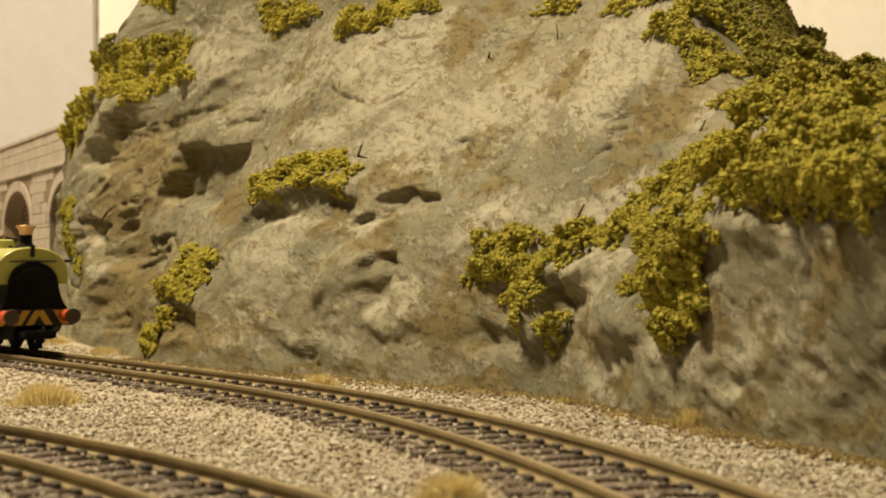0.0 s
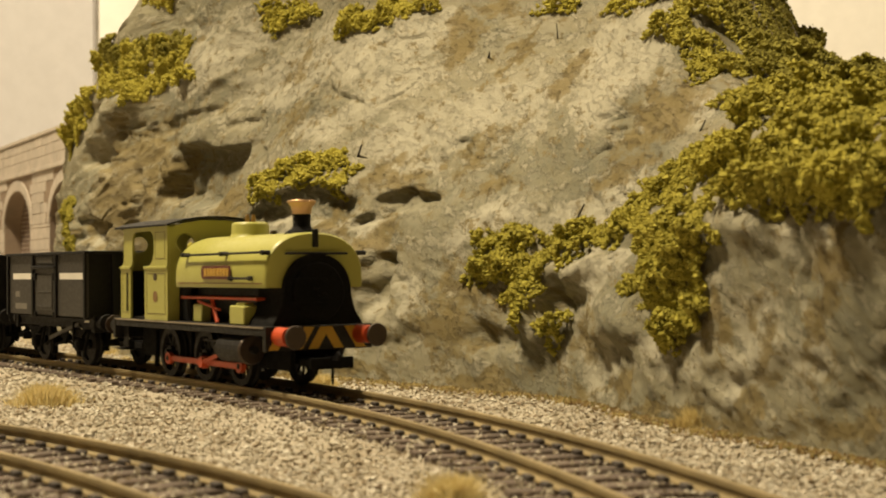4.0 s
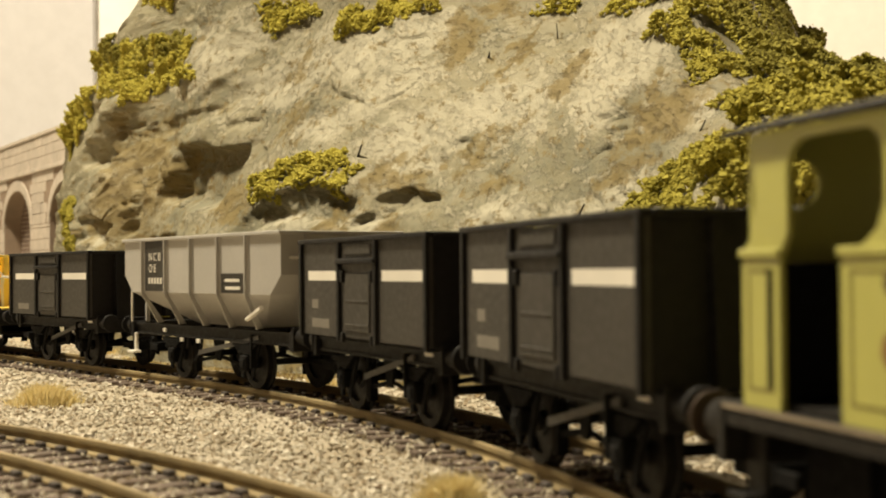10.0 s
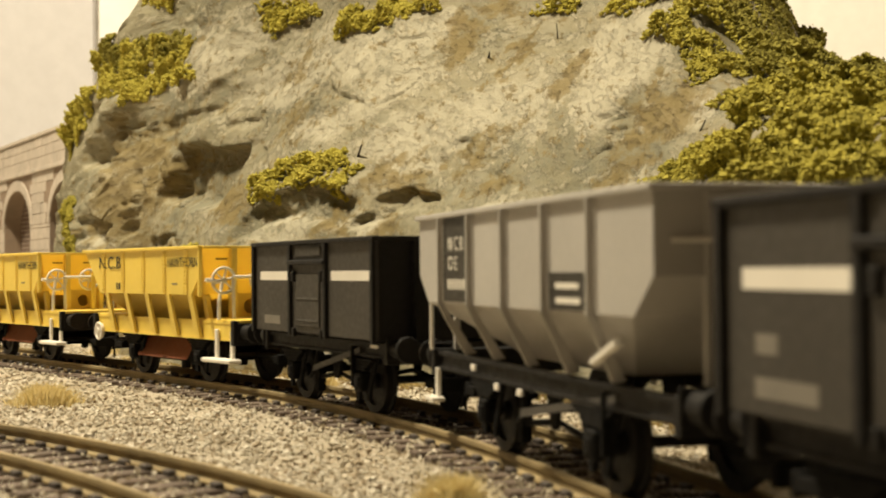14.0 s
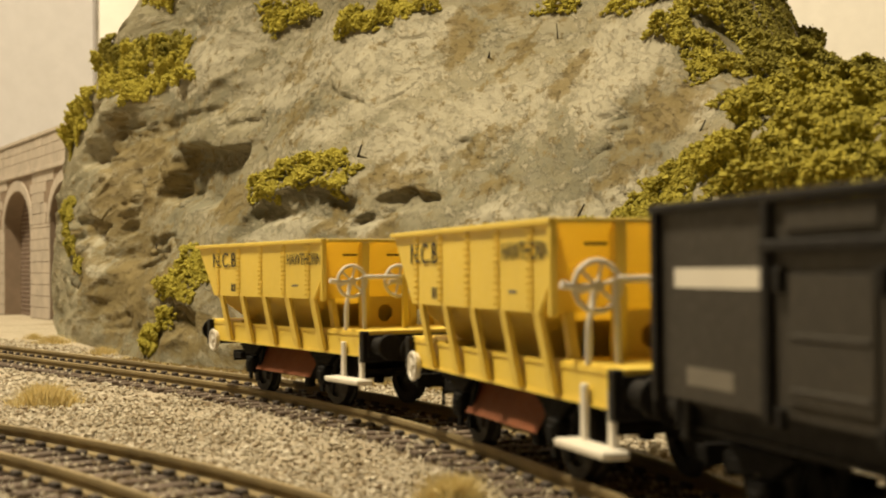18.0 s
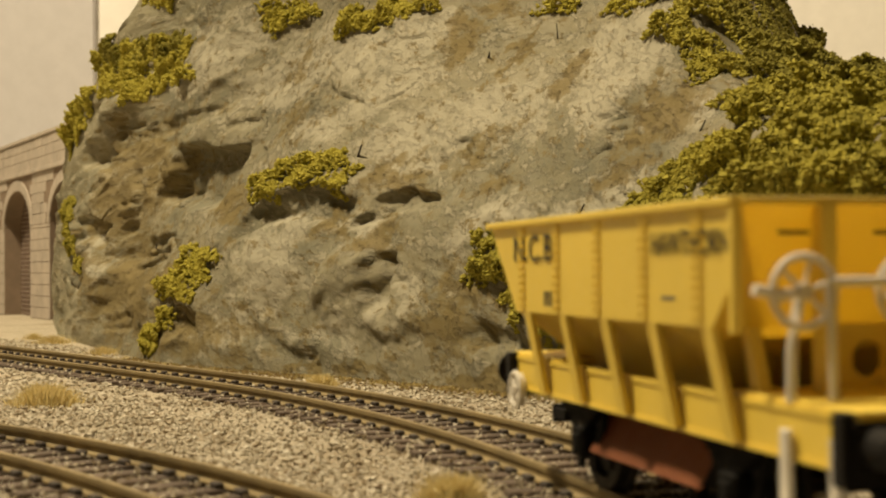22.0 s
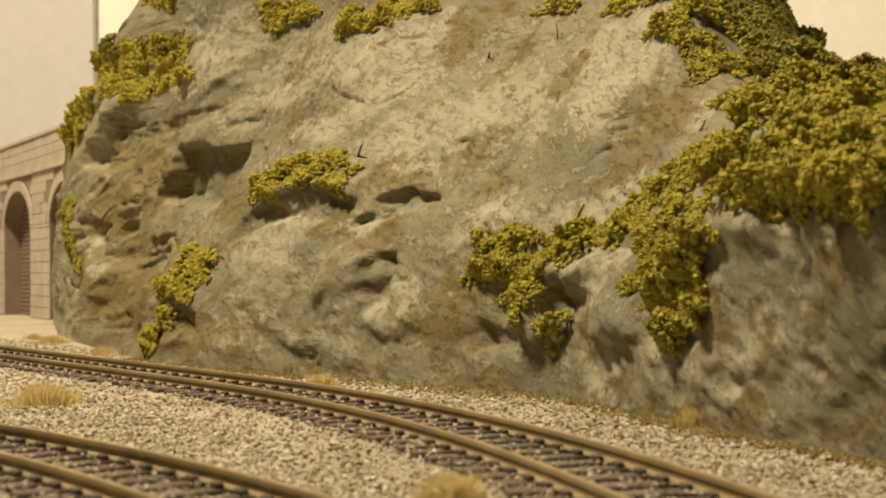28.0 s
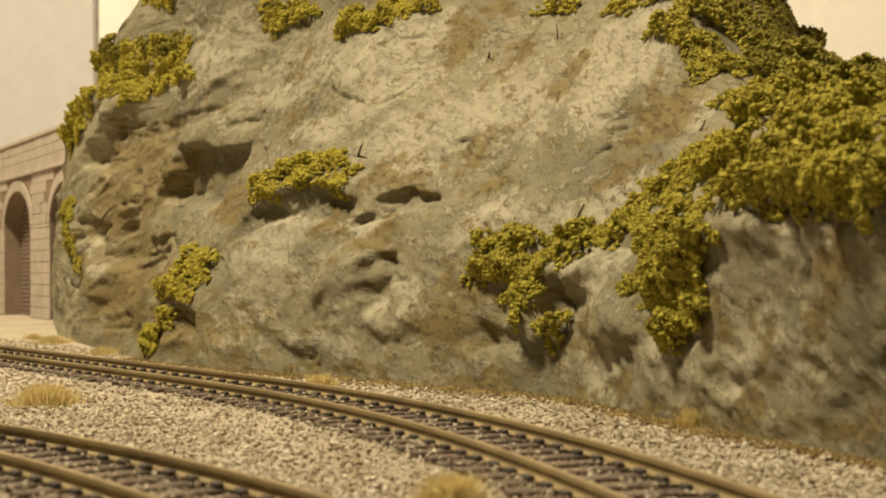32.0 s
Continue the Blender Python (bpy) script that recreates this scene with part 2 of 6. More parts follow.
def far_board():
    """Plain boards that stand behind the layout; the left one is in front."""
    e = part("backdrop_board", prism([(-900, 1386), (-359.5, 1386), (-359.5, 1399), (-900, 1399)], -5.2, 900, "z"), SCREEN)
    return tagged(e, "plain pale grey backdrop board standing behind the arches", kind="structure")


far_board()


# ---- loose stones ----
def scatter_stones(name, spots, sizes, material, label, z0=-5.0):
    """Jittered eight-sided stones, joined: ballast that nobody could count."""
    rng = np.random.default_rng(5)
    n = len(spots)
    base = np.array([(1, 0, 0), (-1, 0, 0), (0, 1, 0), (0, -1, 0), (0, 0, 1), (0, 0, -1)], float)
    tri = np.array([(0, 2, 4), (2, 1, 4), (1, 3, 4), (3, 0, 4), (2, 0, 5), (1, 2, 5), (3, 1, 5), (0, 3, 5)])
    v = base[None] * rng.uniform(0.55, 1.2, (n, 6, 1)) + rng.normal(0, 0.22, (n, 6, 3))
    a = rng.uniform(0, 6.283, n)
    b = rng.uniform(-0.9, 0.9, n)
    ca, sa, cb, sb = np.cos(a), np.sin(a), np.cos(b), np.sin(b)
    y, z = v[..., 1] * cb[:, None] - v[..., 2] * sb[:, None], v[..., 1] * sb[:, None] + v[..., 2] * cb[:, None]
    x, y = v[..., 0] * ca[:, None] - y * sa[:, None], v[..., 0] * sa[:, None] + y * ca[:, None]
    p = np.stack([x, y, z * 0.75], -1) * np.asarray(sizes)[:, None, None]
    p += np.stack([spots[:, 0], spots[:, 1], spots[:, 2] + 0.25 * np.asarray(sizes)], -1)[:, None]
    f = (tri[None] + (np.arange(n) * 6)[:, None, None]).reshape(-1, 3)
    return tagged(mesh_object(name, p.reshape(-1, 3).tolist(), f.tolist(), material), label, kind="stuff")


def line_side(line, pts):
    """Signed distance of plan points from a track's centre line (positive: left of travel) and the arc length there."""
    ss, px, py, th = line
    keep = slice(0, None, 4)
    dx, dy = pts[:, None, 0] - px[None, keep], pts[:, None, 1] - py[None, keep]
    i = np.argmin(dx * dx + dy * dy, 1)
    rows = np.arange(len(pts))
    h = th[keep][i]
    return dx[rows, i] * np.sin(h) + dy[rows, i] * np.cos(h), ss[keep][i]


def ballast_bed(line, s0, s1):
    """The raised bed that the sleepers lie in."""
    prof = [(-27, -5.3), (-18.5, -3.7), (-8.75, -3.5), (8.75, -3.5), (18.5, -3.7), (27, -5.3)]
    ss = np.arange(s0, s1, 6.0)
    verts = [(*on_line(line, s, q)[:2], z) for s in ss for q, z in prof]
    n = len(prof)
    faces = [(i * n + j, (i + 1) * n + j, (i + 1) * n + j + 1, i * n + j + 1) for i in range(len(ss) - 1) for j in range(n - 1)]
    tagged(mesh_object("ballast_bed", verts, faces, GROUND), "raised bed of pale ballast under the track", kind="structure")


ballast_bed(MAIN, -760, 1460)
ballast_bed(SIDING, -520, 260)


def ballast():
    rng = np.random.default_rng(11)
    near = 84000
    # denser towards the camera, within the wedge of ground that the shot crosses
    d = 95 + 800 * rng.uniform(0, 1, near) ** 1.75
    a = rng.uniform(-0.37, 0.37, near)
    pts = np.stack([d * np.tan(a), d], -1)
    d1, s1 = line_side(MAIN, pts)
    d2, s2 = line_side(SIDING, pts)
    keep = (d1 < 60) & (d2 > -36)
    pts, d1, d2 = pts[keep], d1[keep], d2[keep]
    on = (np.abs(d1) < 17.5) | (np.abs(d2) < 17.5)
    sizes = rng.uniform(0.26, 0.72, len(pts)) * np.where(on, 0.72, 1.0) * (0.75 + pts[:, 1] / 800)
    rail_gap = np.minimum(np.minimum(np.abs(np.abs(d1) - 8.75), np.abs(np.abs(d2) - 8.75)), 9)
    off = np.minimum(np.abs(d1), np.abs(d2))
    bed = np.interp(off, [8.75, 18.5, 27], [-3.5, -3.7, -5.2])
    z = bed - 0.1 + rng.uniform(0, 1, len(pts)) * np.where(off < 9, 0.55, np.where(off < 19, 0.95, 0.55))
    stray = (off < 16) & (rng.uniform(0, 1, len(pts)) < 0.22)
    z = np.where(stray, -2.45, z)
    ok = rail_gap > 1.3
    spots = np.column_stack([pts, z])[ok]
    scatter_stones("ballast_stones", spots, sizes[ok], STONE, "loose cream, grey and brown ballast stones")


ballast()


# ---- tracks ----
def sweep_rail(line, side, s0, s1, parent, name="rail"):
    """A bullhead-like rail section swept along the line."""
    prof = [(-0.42, 0.0), (-0.5, -0.12), (-0.5, -0.75), (-0.2, -1.0), (-0.2, -1.9), (-0.95, -2.2), (-0.95, -2.5), (0.95, -2.5), (0.95, -2.2), (0.2, -1.9), (0.2, -1.0), (0.5, -0.75), (0.5, -0.12), (0.42, 0.0)]
    verts, faces = [], []
    n = len(prof)
    ss = np.arange(s0, s1 + 1, 4.0)
    for s in ss:
        for q, z in prof:
            x, y, _ = on_line(line, s, side + q)
            verts.append((x, y, z))
    for i in range(len(ss) - 1):
        for j in range(n):
            k = (j + 1) % n
            faces.append((i * n + j, i * n + k, (i + 1) * n + k, (i + 1) * n + j))
    ob = mesh_object(name, verts, faces, (RAIL, RAIL_TOP, RAIL_FOOT), parent)
    for i, poly in enumerate(ob.data.polygons):
        if i % n in (n - 1, 0, n - 2):
            poly.material_index = 1
        elif i % n in (5, 7):
            poly.material_index = 2
    return ob


def build_track(name, line, s0, s1, label, shown):
    """Rails, each sleeper with its four chairs where the shot passes, and the joined rest beyond."""
    e = tagged(new(name), label, "track", "railway tracks")
    for side in (8.75, -8.75):
        sweep_rail(line, side, s0, s1, e)
    sleeper = part("sleeper", box(-1.75, 1.75, -16.0, 16.0, -4.8, -2.55, 0.2), SLEEPER, e)
    chair = part("chair", box(-1.25, 1.25, -0.6, 0.6, -2.6, -1.7, 0.2), CHAIR, sleeper)
    rest, count = bmesh.new(), 0
    for s in np.arange(s0 + 3, s1 - 2, 7.4):
        x, y, h = on_line(line, s)
        if not shown[0] < s < shown[1]:
            m = pose(x, y, 0, 0, 0, -math.degrees(h))
            for q in bmesh.ops.create_cube(rest, size=1.0)["verts"]:
                q.co = m @ Vector((q.co.x * 3.5, q.co.y * 32, -3.7 + q.co.z * 2.2))
            continue
        ob = sleeper if count == 0 else new("sleeper", sleeper.data)
        ob.parent = e
        ob.matrix_basis = pose(x * MM, y * MM, 0, 0, 0, -math.degrees(h) + random.uniform(-0.8, 0.8))
        for k, (side, q) in enumerate(((8.75, -1), (8.75, 1), (-8.75, -1), (-8.75, 1))):
            c = chair if count == 0 and k == 0 else new("chair", chair.data)
            c.parent = ob
            c.location = (0, (side + q * 1.4) * MM, 0)
        count += 1
    tagged(part("far_sleepers", rest, SLEEPER, e), kind="stuff")
    return e


build_track("railway_track", MAIN, -760, 1460, "curved model track with rusty rails on dark sleepers", (-420, 300))
build_track("railway_track", SIDING, -520, 260, "model siding with rusty rails half sunk in ballast", (-120, 130))

# ---- the plaster cliff ----
FOOT = [(-268, 885), (-229, 752), (-191, 647), (-153, 565), (-112, 474), (-72, 424), (-32, 388), (2, 351), (31, 318), (44, 279), (57, 248), (73, 209), (92, 160), (112, 100), (136, 20), (164, -80)]


def smooth_curve(points, per=40):
    """Catmull-Rom through plan points, resampled by arc length."""
    p = np.array([points[0], *points, points[-1]], float)
    out = []
    for i in range(1, len(p) - 2):
        t = np.linspace(0, 1, per, endpoint=False)[:, None]
        a, b, c, d = p[i - 1], p[i], p[i + 1], p[i + 2]
        out.append(0.5 * (2 * b + (c - a) * t + (2 * a - 5 * b + 4 * c - d) * t ** 2 + (3 * b - a - 3 * c + d) * t ** 3))
    q = np.concatenate(out + [p[-1:]])
    s = np.concatenate([[0], np.cumsum(np.hypot(*np.diff(q, axis=0).T))])
    return s, q


FOOT_S, FOOT_P = smooth_curve(FOOT)
FOOT_P = FOOT_P * (0.992, 1.046)
_t = np.gradient(FOOT_P, axis=0)
_t /= np.hypot(*_t.T)[:, None]
_n = np.stack([-_t[:, 1], _t[:, 0]], -1)
_k = np.exp(-np.linspace(-2.2, 2.2, 121) ** 2)
_k /= _k.sum()
FOOT_N = np.stack([np.convolve(np.pad(_n[:, i], 60, mode="edge"), _k, "valid") for i in (0, 1)], -1)
FOOT_N /= np.hypot(*FOOT_N.T)[:, None]


def lattice(seed, size=64):
    return np.random.default_rng(seed).uniform(-1, 1, (size, size))


def value_noise(x, y, seed):
    """Smooth lattice noise in the plane, -1 to 1."""
    g = lattice(seed)
    n = g.shape[0]
    xi, yi = np.floor(x).astype(int), np.floor(y).astype(int)
    fx, fy = x - xi, y - yi
    fx, fy = fx * fx * (3 - 2 * fx), fy * fy * (3 - 2 * fy)
    a, b, c, d = g[xi % n, yi % n], g[(xi + 1) % n, yi % n], g[xi % n, (yi + 1) % n], g[(xi + 1) % n, (yi + 1) % n]
    return (a * (1 - fx) + b * fx) * (1 - fy) + (c * (1 - fx) + d * fx) * fy


def crumple(x, y, seed, octaves=3, gain=0.5):
    """Flat facets that meet in sharp folds, as in crumpled paper."""
    t, a = np.zeros_like(x), 1.0
    for i in range(octaves):
        g = lattice(seed + i)
        n = g.shape[0]
        c, s_ = math.cos(0.9 * i + 0.3), math.sin(0.9 * i + 0.3)
        px, py = (c * x + s_ * y) * 2 ** i + 3.7 * i, (c * y - s_ * x) * 2 ** i + 9.1 * i
        xi, yi = np.floor(px).astype(int), np.floor(py).astype(int)
        fx, fy = px - xi, py - yi
        p, q, r, s = g[xi % n, yi % n], g[(xi + 1) % n, yi % n], g[xi % n, (yi + 1) % n], g[(xi + 1) % n, (yi + 1) % n]
        t = t + a * np.where(fx + fy < 1, p + (q - p) * fx + (r - p) * fy, s + (r - s) * (1 - fx) + (q - s) * (1 - fy))
        a *= gain
    return t


def fractal(x, y, seed, octaves=4, gain=0.5):
    t, a = np.zeros_like(x), 1.0
    for i in range(octaves):
        t, a = t + a * value_noise(x * 2 ** i + 7.3 * i, y * 2 ** i + 3.1 * i, seed + i), a * gain
    return t


def ridged(x, y, seed, octaves=3, gain=0.5):
    t, a = np.zeros_like(x), 1.0
    for i in range(octaves):
        t, a = t + a * (1 - 2 * np.abs(value_noise(x * 2 ** i + 5.7 * i, y * 2 ** i + 1.9 * i, seed + i))), a * gain
    return t


def knot(u, at):
    """A value along the cliff from (u, value) knots, eased."""
    us, vs = zip(*at)
    k = np.clip(np.searchsorted(us, u) - 1, 0, len(us) - 2)
    us, vs = np.array(us, float), np.array(vs, float)
    t = np.clip((u - us[k]) / (us[k + 1] - us[k]), 0, 1)
    t = t * t * (3 - 2 * t)
    return vs[k] * (1 - t) + vs[k + 1] * t


# along the cliff: height of the brow, lean of the face, height of the lower step and of its set-back
BROW = [(0, 104), (100, 108), (160, 116), (205, 128), (245, 146), (300, 172), (360, 196), (440, 206), (560, 198), (600, 166), (630, 136), (652, 106), (678, 94), (720, 88), (1200, 80)]
LEAN = [(0, 0.02), (180, 0.05), (300, 0.12), (400, 0.24), (460, 0.38), (600, 0.48), (700, 0.5), (1200, 0.5)]
STEP = [(0, 0), (540, 0), (640, 6), (700, 26), (800, 34), (1200, 34)]

# how fast the relief runs along the face: long folds at the far end, short ones near by
_pace_u = np.arange(0.0, 1400.0, 2.0)
_pace = np.interp(_pace_u, [0, 390, 430, 500, 600, 1400], [0.22, 0.25, 0.48, 0.72, 0.92, 0.95])
_pace_q = np.concatenate([[0], np.cumsum((_pace[1:] + _pace[:-1]) * 1.0)])


def along(u):
    """Length along the cliff in which the relief is measured."""
    return np.interp(u, _pace_u, _pace_q)


# hollows (negative) and bosses: length along the relief, height, half-widths, depth
HOLLOWS = [
    (68.2, 89.6, 6.5, 6.4, -3.0),
    (185.1, 31.5, 9.3, 9.2, 7.0),
    (197.6, 55.3, 8.5, 2.1, -2.0),
    (267.1, 25.9, 3.7, 5.0, -2.5),
    (276.3, 32.9, 16.6, 5.0, 7.0),
    (261.6, 21.0, 4.7, 8.9, 5.0),
    (294.7, 22.4, 15.7, 7.3, 6.0),
    (342.8, 51.8, 7.8, 4.5, -5.0),
    (109.2, 88.9, 7.4, 7.8, 5.0),
    (74.8, 109.2, 10.2, 7.7, 5.0),
    (155.5, 60.9, 16.1, 5.8, 6.0),
    (105.8, 113.4, 12.5, 9.9, 3.0),
    (155.5, 35.7, 15.8, 13.2, 4.0),
    (207.0, 20.3, 19.5, 6.7, 3.0),
    (245.0, 14.7, 9.6, 3.4, -2.0),
    (85.9, 70.0, 9.3, 12.0, 3.0),
    (112.8, 21.7, 18.3, 12.5, 3.0),
    (73.8, 37.1, 8.8, 23.2, 3.0),
]
# overhanging lips: the line of the lip (length, height), how far the rock is undercut below it, and how deep
LIPS = [
    ([(57.6, 100.1), (66.6, 98.0), (76.3, 88.2)], 14.8, 3.9),
    ([(90.4, 96.6), (100.1, 98.7), (107.7, 98.7)], 7.0, 1.7),
    ([(97.4, 84.0), (103.5, 82.6), (112.3, 79.8), (121.0, 81.2)], 25.1, 8.8),
    ([(60.8, 60.2), (69.2, 60.9), (77.0, 56.7)], 14.0, 3.9),
    ([(82.0, 53.2), (84.4, 55.3), (88.4, 56.7)], 7.4, 2.2),
    ([(93.8, 46.9), (98.5, 49.0), (104.8, 49.0)], 6.3, 2.2),
    ([(93.8, 41.3), (101.7, 42.7), (108.2, 44.1)], 2.0, 2.2),
    ([(90.9, 36.4), (100.5, 37.8), (108.2, 40.6)], 2.3, 2.2),
    ([(82.0, 14.7), (88.9, 16.8), (95.7, 17.5)], 7.3, 1.9),
]
LIPS_LOW = [
    ([(122.8, 20.3), (127.6, 21.7), (133.2, 19.6)], 11.3, 3.3),
    ([(136.5, 54.6), (144.0, 60.2), (157.8, 63.7), (176.3, 58.1)], 13.1, 4.4),
    ([(180.3, 50.4), (185.1, 52.5), (190.9, 53.9)], 4.7, 3.3),
    ([(184.3, 58.1), (194.2, 58.8), (206.1, 57.4)], 7.3, 3.0),
    ([(243.1, 18.2), (251.4, 18.2), (260.6, 18.9)], 6.2, 1.1),
    ([(341.8, 48.3), (358.5, 46.2), (376.1, 44.1), (389.0, 42.7)], 4.5, 1.7),
    ([(135.8, 104.3), (147.5, 96.6), (156.3, 93.8)], 2.5, 1.6),
    ([(165.3, 93.8), (170.7, 96.6), (173.9, 101.5)], 2.0, 1.6),
    ([(107.7, 97.3), (113.3, 91.0), (119.3, 93.1)], 4.4, 1.8),
]
# flanks that fall away to the near side of a steep edge: the edge (length, height), how far, and how deep
FLANKS = [
    ([(196.7, 22.4), (192.5, 30.1), (190.9, 38.5)], 10.2, 6.0),
    ([(269.8, 20.3), (265.2, 25.9), (262.5, 30.8)], 5.6, 2.2),
    ([(134.5, 65.8), (129.4, 72.8), (124.6, 78.4)], 3.8, 2.2),
    ([(313.2, 19.6), (291.1, 27.3), (277.2, 38.5)], 23.9, 1.5),
    ([(76.3, 93.1), (76.8, 99.4), (76.8, 107.1)], 3.0, 2.2),
    ([(86.2, 58.1), (85.4, 67.9), (83.9, 77.7)], 3.3, 2.2),
]

# washes of paint: along, height, half-widths, strength
OCHRE = [(543, 118, 10, 9, 0.9), (597, 93, 6, 8, 0.9), (647, 76, 12, 9, 0.9), (572, 106, 2.5, 14, 0.9), (597, 59, 8, 5, 0.6), (580, 73, 5, 7, 0.7), (642, 59, 6, 6, 0.6),
         (405, 74, 12, 13, 0.9), (300, 58, 20, 4, 0.8), (467, 59, 14, 7, 0.8), (436, 32, 26, 9, 0.8), (531, 49, 7, 7, 0.7), (556, 44, 10, 4.5, 1.0), (483, 90, 10, 10, 0.6), (459, 110, 9, 6, 0.6), (350, 70, 60, 30, 0.68), (385, 26, 55, 24, 0.8), (480, 12, 45, 10, 0.6)]
OCHRE_LOW = [(549, 64, 15, 5, 0.6), (595, 29, 6, 8, 0.7), (302, 32, 20, 16, 0.8), (603, 18, 14, 8, 0.8), (655, 17, 8, 8, 0.8), (719, 23, 3, 7, 0.7), (758, 33, 5, 4, 0.9), (735, 18, 4, 6, 0.8),
             (731, 5, 9, 3, 0.9), (758, 7, 12, 4, 0.9), (700, 23, 4, 5, 0.6), (620, 1, 24, 2.5, 1.0), (752, 25, 2.5, 8, 0.7), (540, 1, 40, 2, 0.8), (690, 1, 40, 2, 0.8)]
PALE = [(616, 99, 17, 13, 0.9), (657, 75, 11, 4, 0.8), (475, 114, 26, 13, 0.7), (516, 33, 18, 10, 0.6), (504, 18, 18, 7, 0.5), (640, 49, 15, 9, 0.8), (554, 77, 20, 11, 0.7), (609, 46, 17, 6, 0.7),
        (657, 34, 9, 4, 0.9), (700, 18, 8, 3, 0.8), (725, 15, 7, 6, 0.7), (663, 10, 14, 5, 0.6), (572, 26, 16, 3, 0.6), (520, 100, 20, 14, 0.6), (593, 85, 9, 14, 0.6)]
PALE_HIGH = [
    (427, 125, 15, 9, 0.8),
    (412, 115, 18, 9, 0.8),
    (456, 104, 20, 9, 0.7),
    (488, 113, 24, 8, 0.8),
    (521, 118, 18, 8, 0.8),
    (494, 84, 21, 8, 0.6),
    (539, 77, 18, 8, 0.7),
    (571, 84, 17, 11, 0.7),
    (505, 45, 16, 8, 0.6),
    (548, 44, 15, 4, 0.7),
    (325, 73, 40, 8, 0.6),
    (311, 40, 24, 16, 0.6),
    (550, 13, 18, 5, 0.5),
    (731, 20, 10, 5, 0.7),
    (753, 37, 10, 5, 0.6),
    (750, 17, 10, 4, 0.6),
    (622, 87, 14, 10, 0.8),
    (661, 76, 10, 3, 0.8),
]


def wash(u, w, rows, seed):
    """Soft-edged patches with a wandering outline, 0 to 1."""
    q, pace = along(u), np.interp(u, _pace_u, _pace)
    uj, wj = u + 5.0 / pace * fractal(q / 9, w / 9, seed, 4, 0.65), w + 5.0 * fractal(q / 9, w / 9, seed + 9, 4, 0.65)
    t = np.zeros_like(u)
    for cu, cw, ru, rw, k in rows:
        t = np.maximum(t, k * np.exp(-0.9 * (((uj - cu) / ru) ** 2 + ((wj - cw) / rw) ** 2)))
    return t


def cliff_base(u, w):
    """The plain leaning face: set-back from the foot and height."""
    brow, lean, step = knot(u, BROW), knot(u, LEAN), knot(u, STEP)
    rim = 26.0
    # profile: rise with lean to the brow, then round over to a plateau that runs back
    t = np.clip((w - (brow - rim)) / (2 * rim), 0, 1)
    z = np.minimum(w, brow - rim) + rim * (2 * t - t * t) * 0.5 - 0.5 * np.maximum(w - brow - rim, 0) - 0.95 * np.maximum(w - brow - rim - 14, 0)
    back = lean * np.minimum(w, brow) + 0.7 * rim * t * t + 0.95 * np.maximum(w - brow - rim, 0)
    back = back + 0.32 * np.maximum(np.minimum(w, brow) - 48, 0) * np.clip((u - 400) / 90, 0, 1) * np.clip((660 - u) / 60, 0, 1)
    # a lower wall in front, then a slope set back behind it
    back = back + step * np.clip(np.maximum(w - 42, 0) / 45, 0, 1)
    back = back - 0.56 * np.minimum(w, 42) * step / 34
    back = back - 5.0 * np.exp(-(((w - 50) / 9) ** 2)) * np.clip((u - 690) / 30, 0, 1)
    return back, z


def undercut(a, c, line, reach, depth, soft):
    """Depth behind an edge given as c over a: a sudden step in below it that runs out over its reach."""
    la, lc = zip(*line)
    below = np.interp(a, la, lc) - c
    ends = np.clip((a - la[0]) / soft + 0.5, 0, 1) * np.clip((la[-1] - a) / soft + 0.5, 0, 1)
    ends = ends * ends * (3 - 2 * ends)
    t = np.clip(below / reach, 0, 1)
    out = np.clip((1 - t) / 0.3, 0, 1)
    fall = np.clip(below / 0.9, 0, 1) * (0.5 + 0.7 * t) * out * out * (3 - 2 * out)
    brink = np.exp(-(np.maximum(-below, 0) / (0.3 * reach + 1.0)) ** 2) * (below <= 0.9)
    return depth * ends * (fall - 0.22 * brink)


def cliff_at(u, w, back, z):
    x, y = np.interp(u, FOOT_S, FOOT_P[:, 0]), np.interp(u, FOOT_S, FOOT_P[:, 1])
    nx, ny = np.interp(u, FOOT_S, FOOT_N[:, 0]), np.interp(u, FOOT_S, FOOT_N[:, 1])
    return x + nx * back, y + ny * back, z - 6.0


def hung(u, w):
    """Coordinates in which "down" is plumb although the face leans."""
    return along(u) + 0.62 * w * np.clip((u - 400) / 90, 0, 1), w + 0.02 * np.clip(u - 400, 0, 260)


